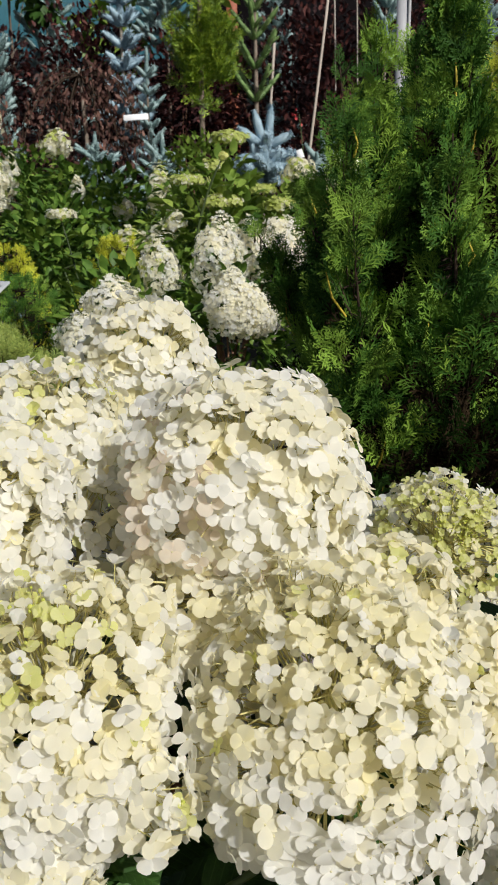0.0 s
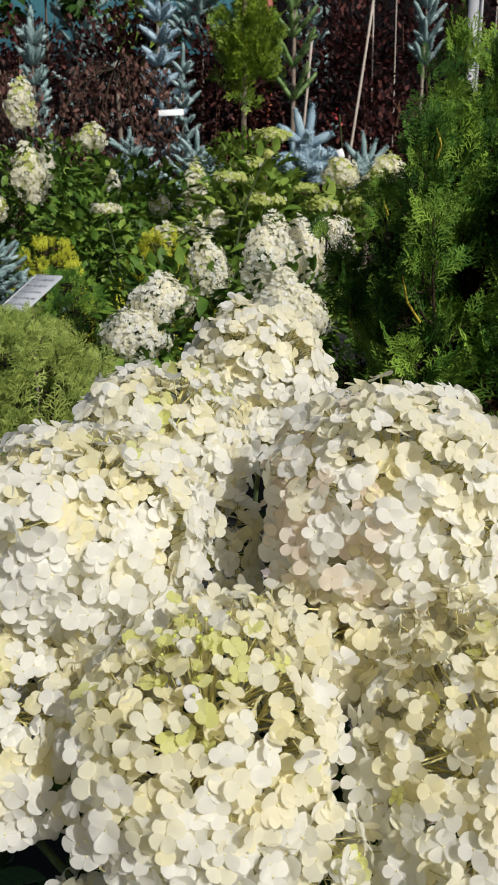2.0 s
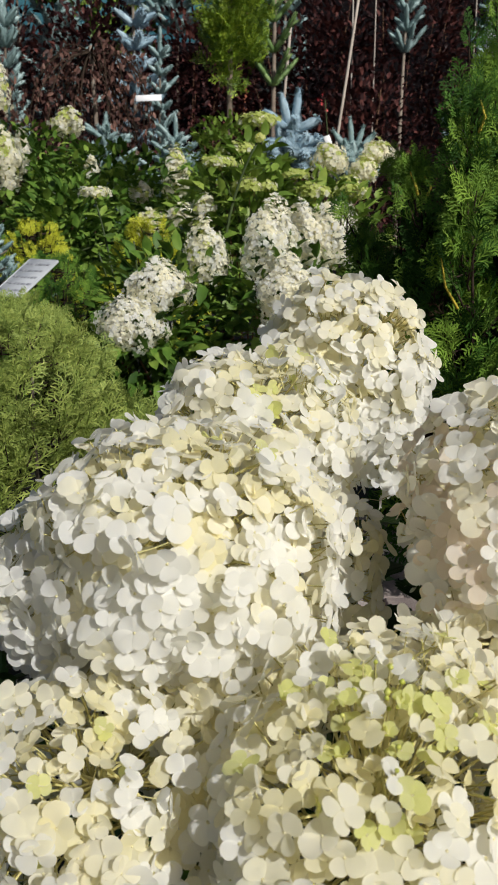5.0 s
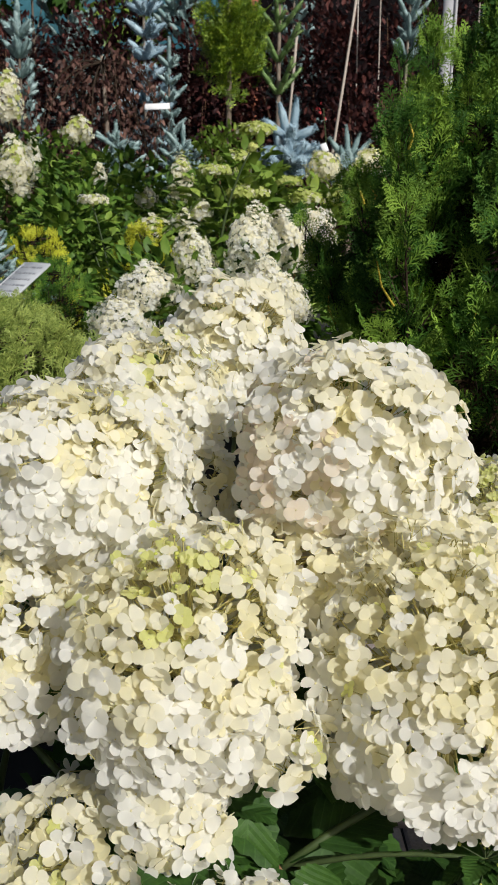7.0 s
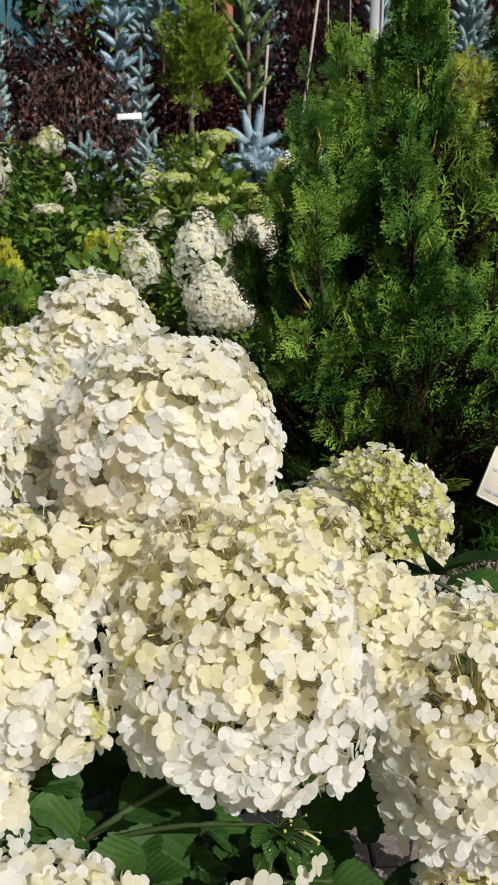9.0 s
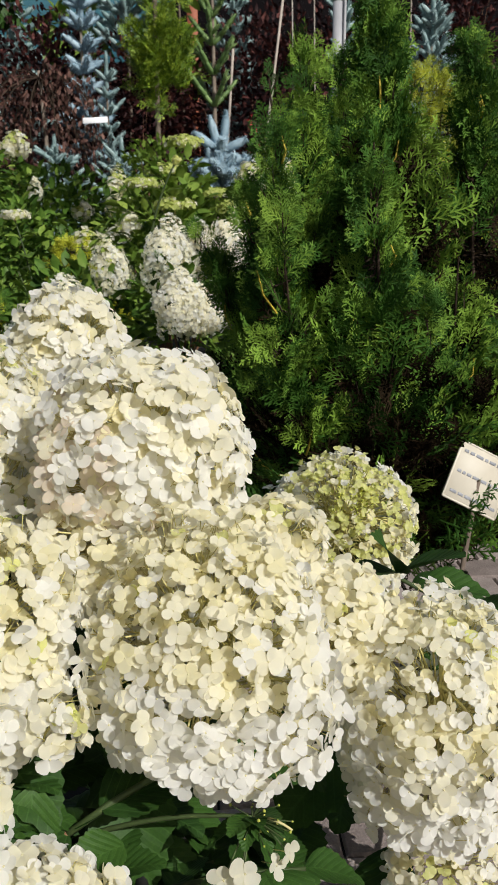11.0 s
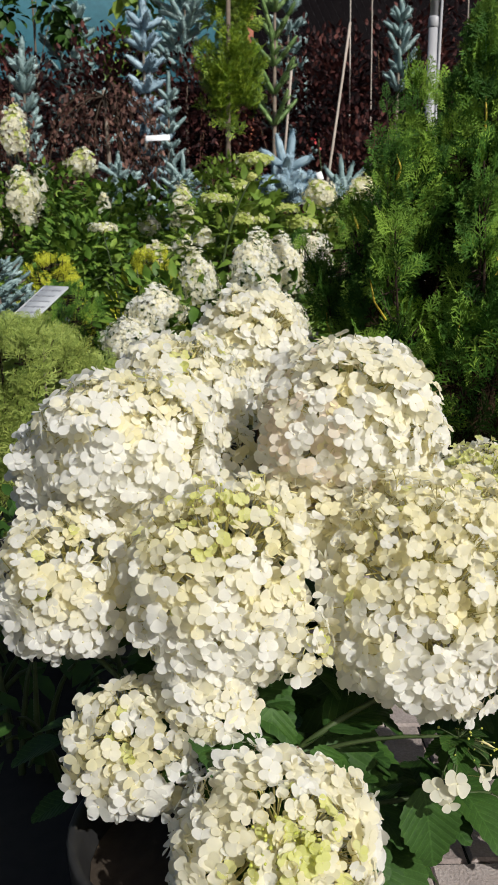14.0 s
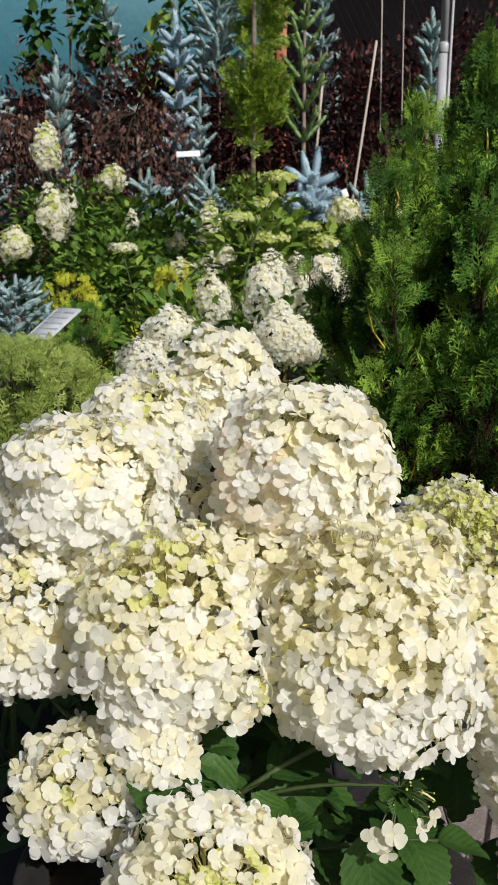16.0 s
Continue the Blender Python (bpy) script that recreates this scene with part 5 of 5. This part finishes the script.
def weeping_tree(label, foot, height, reach, seed):
    """A small weeping copper beech: a crooked trunk with arching, hanging branches."""
    rng = np.random.default_rng(seed)
    tree = thing("weeping_beech", label, "tree", foot, "weeping trees")
    foot = np.array(foot, float)
    top = foot + (0, 0, height)
    part("trunk", tube(bend(foot, top, 0, (0.03, 0, 0)), np.linspace(0.026, 0.016, 6), 7), BARK, tree)
    leaves_ = []
    for k in range(30):
        a = 6.283 * k / 30 + rng.normal(0, 0.3)
        r = reach * rng.uniform(0.5, 1.0)
        end = foot + (math.cos(a) * r, math.sin(a) * r, height * rng.uniform(0.1, 0.55))
        line = bend(top - (0, 0, 0.05), end, height * rng.uniform(0.02, 0.24), (rng.normal(0, 0.06) + math.cos(a) * r * 0.3, math.sin(a) * r * 0.3, 0), 10)
        part("branch", tube(line, np.linspace(0.008, 0.002, 10), 5, False), DARK_TWIG, tree)
        n = 62
        s = rng.uniform(0.15, 1, n) * 8.99
        p = line[s.astype(int)] + (line[s.astype(int) + 1] - line[s.astype(int)]) * (s % 1)[:, None] + rng.normal(0, 0.045, (n, 3))
        ways = rng.normal(0, 0.5, (n, 3)) + np.array([0, 0, -0.8])
        leaves_.append(many(TINY, along(ways, rng.uniform(-1.5, 1.5, n)), p, 0.052 * rng.uniform(0.7, 1.2, n)))
    part("foliage", joined(*leaves_), COPPER_LEAF, tree, kind="stuff")


weeping_tree("weeping copper beech with hanging dark branches", (-1.15, 7.85, 0), 1.95, 0.62, 71)
weeping_tree("weeping copper beech with hanging dark branches", (-2.05, 7.6, 0), 1.85, 0.55, 72)

for k, (x, y, h, r) in enumerate(((-2.4, 9.3, 2.65, 0.8), (-1.35, 9.0, 2.7, 0.75), (-0.45, 9.2, 2.55, 0.7), (0.75, 9.0, 2.7, 0.75), (1.5, 8.6, 2.9, 0.7), (2.5, 8.8, 3.0, 0.8))):
    leaf_bush("purple_bush", "dark purple-leaved bush in the back row", "bush", (x, y, 0), [((x, y, h * 0.5), (r, 0.5, h * 0.5)), ((x + 0.2, y - 0.2, h * 0.7), (r * 0.6, 0.45, h * 0.28))], 3400, 0.07, MAROON_LEAF, 80 + k, group="purple bushes", stems=8)
leaf_bush("purple_bush", "narrow dark purple bush before the red post", "bush", (0.15, 9.6, 0), [((0.15, 9.6, 1.25), (0.42, 0.35, 1.2))], 2300, 0.07, MAROON_LEAF, 89, group="purple bushes", stems=6)
leaf_bush("purple_bush", "dark red-purple shrub before the fence", "bush", (1.05, 7.4, 0), [((0.95, 7.4, 0.95), (0.55, 0.4, 0.85))], 2400, 0.06, MAROON_LEAF, 88, group="purple bushes")


def sapling(label, foot, tip, material, clumps, n, size, seed):
    rng = np.random.default_rng(seed)
    tree = thing("sapling", label, "tree", foot, "saplings")
    part("trunk", tube(bend(foot, tip, 0, (0.03, 0, 0)), np.linspace(0.022, 0.008, 6), 7, False), BARK, tree)
    for c, _ in clumps:
        part("limb", tube(bend(np.array(foot) + (np.array(tip) - foot) * 0.6, c, 0.05), np.linspace(0.008, 0.003, 6), 5, False), BARK, tree)
    part("crown", joined(*[foliage(c, r, n, size, rng, small_leaf(0.85, 0.08, 0.2), -0.3, 0.6, 0.1) for c, r in clumps]), material, tree, kind="stuff")


sapling("slim maple sapling with dark drooping leaves", (-2.1, 9.5, 0), (-2.08, 9.55, 3.6), NEAR_LEAF, [((-2.35, 9.5, 2.95), (0.22, 0.2, 0.16)), ((-1.85, 9.5, 3.0), (0.22, 0.2, 0.2)), ((-2.4, 9.5, 2.6), (0.16, 0.15, 0.10)), ((-2.0, 9.5, 3.4), (0.4, 0.3, 0.2)), ((-1.7, 9.45, 2.75), (0.16, 0.12, 0.12))], 60, 0.13, 91)
sapling("young tree with yellow-green leaves", (-1.05, 10.4, 0), (-1.0, 10.4, 3.6), LIGHT_LEAF, [((-1.05, 10.4, 3.3), (0.28, 0.2, 0.35)), ((-1.35, 10.4, 2.75), (0.28, 0.2, 0.22)), ((-1.0, 10.3, 2.5), (0.25, 0.2, 0.2))], 60, 0.17, 92)
sapling("young tree with yellow-green leaves", (0.0, 9.6, 0), (0.0, 9.6, 3.4), LIGHT_LEAF, [((-0.05, 9.6, 3.0), (0.3, 0.2, 0.4)), ((0.1, 9.6, 2.3), (0.2, 0.2, 0.3))], 60, 0.15, 93)

# ---- white tags ----


def tag_(place, size, turn, label):
    ob = part("plant_tag", moved(slab(*size, 0.0008), pose(*place, *turn)), LABEL_WHITE)
    tagged(ob, label, "plant tag", "plant tags")


tag_((-0.67, 7.52, 1.525), (0.20, 0.05, 0.004), (70, -3, 4), "white plastic tag tied to a spruce")
tag_((0.47, 5.27, 1.075), (0.035, 0.05, 0.003), (75, -20, 0), "small white tag on a dwarf spruce")

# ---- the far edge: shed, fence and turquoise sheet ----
back_wall = part("wall_back", moved(slab(12, 0.2, 5.0, 0.01), pose(5.9, 11.6, 2.5)), SHADE_WALL)
tagged(back_wall, "shed wall behind the fence, shade put into its near-black colour", "wall", kind="structure")
sheet = part("backdrop", moved(slab(9.0, 0.02, 2.4, 0.005), pose(-4.6, 14.0, 4.2)), TURQUOISE)
tagged(sheet, "turquoise netting sheet hung along the nursery edge", "fence", kind="structure")
# added backing in the same shade colour, so gaps between bushes stay dark
low_wall = part("wall_low", moved(slab(9.0, 0.15, 3.0, 0.01), pose(-4.6, 14.1, 1.5)), SHADE_WALL)
tagged(low_wall, "near-black board added under the turquoise sheet to keep gaps dark", "wall", kind="structure")
post = part("fence_post", moved(slab(0.12, 0.12, 4.6, 0.008), pose(0.15, 10.65, 2.3)), RUST_POST)
tagged(post, "red-brown painted fence post", "post")
wires = []
for k in range(70):
    x = 0.3 + k * 0.09
    wires += [tube([(x, 10.9, 0.0), (x + 2.2, 10.9, 4.4)], 0.001, 3, False), tube([(x, 10.91, 0.0), (x - 2.2, 10.91, 4.4)], 0.001, 3, False)]
fence = part("fence", joined(*wires), WIRE)
tagged(fence, "chain-link wire fence before the dark shed", "fence", kind="structure")


def red_shoot(foot, tip, n, seed):
    rng = np.random.default_rng(seed)
    plant = thing("red_flower", "small plant with a few red blossoms", "flower", foot)
    part("stem", tube(bend(foot, tip, 0.0, (0.03, 0, 0)), np.linspace(0.006, 0.003, 6), 5, False), GREEN_STEM, plant)
    for k in range(n):
        c = np.array(tip) + rng.normal(0, 0.035, 3)
        d = unit(rng.normal(0, 0.5, 3) + (0.3, -0.8, 0.3))
        part("blossom", many(SIMPLE_FLORETS[k % 3], facing(d[None], np.zeros(1)), c[None], np.array([0.020])), RED_FLOWER, plant)


red_shoot((0.55, 5.75, 0), (0.50, 5.7, 1.33), 5, 5)
red_shoot((-2.55, 9.1, 0), (-2.5, 9.1, 2.78), 6, 6)

# ---- pavers under and beside the pots ----
paving = thing("pavement", "worn pinkish-grey concrete pavers beside the pots", "pavement", (0, 0, -0.026), kind="structure")


def paver_form(seed):
    """A chamfered paver with a slightly uneven top, 0.1 m square."""
    r = random.Random(seed)
    v, h, e = [], 0.0485, 0.003
    for z, s in ((-0.02, 0.0), (0.0, 0.0), (0.004, e)):
        for sx, sy in ((-1, -1), (1, -1), (1, 1), (-1, 1)):
            v.append((sx * (h - s), sy * (h - s), z + (r.uniform(-0.0012, 0.0012) if s else 0)))
    f = [(8, 9, 10, 11)] + [(4 * k + i, 4 * k + (i + 1) % 4, 4 * k + 4 + (i + 1) % 4, 4 * k + 4 + i) for k in range(2) for i in range(4)]
    return mesh_of("paver", shape(v, f), [STONE], smooth=False)


PAVERS = [paver_form(s) for s in range(4)]
rng_pave = np.random.default_rng(99)
for ix in range(5, 15):
    for iy in range(28):
        ob = new("paver", PAVERS[int(rng_pave.integers(4))])
        ob.parent = paving
        ob.matrix_basis = pose(-0.48 + 0.1 * ix + (0.05 if iy % 2 else 0), -0.5 + 0.1 * iy, 0.022 + rng_pave.uniform(-0.0015, 0.0015), rng_pave.uniform(-0.6, 0.6), rng_pave.uniform(-0.6, 0.6), rng_pave.uniform(-0.8, 0.8))
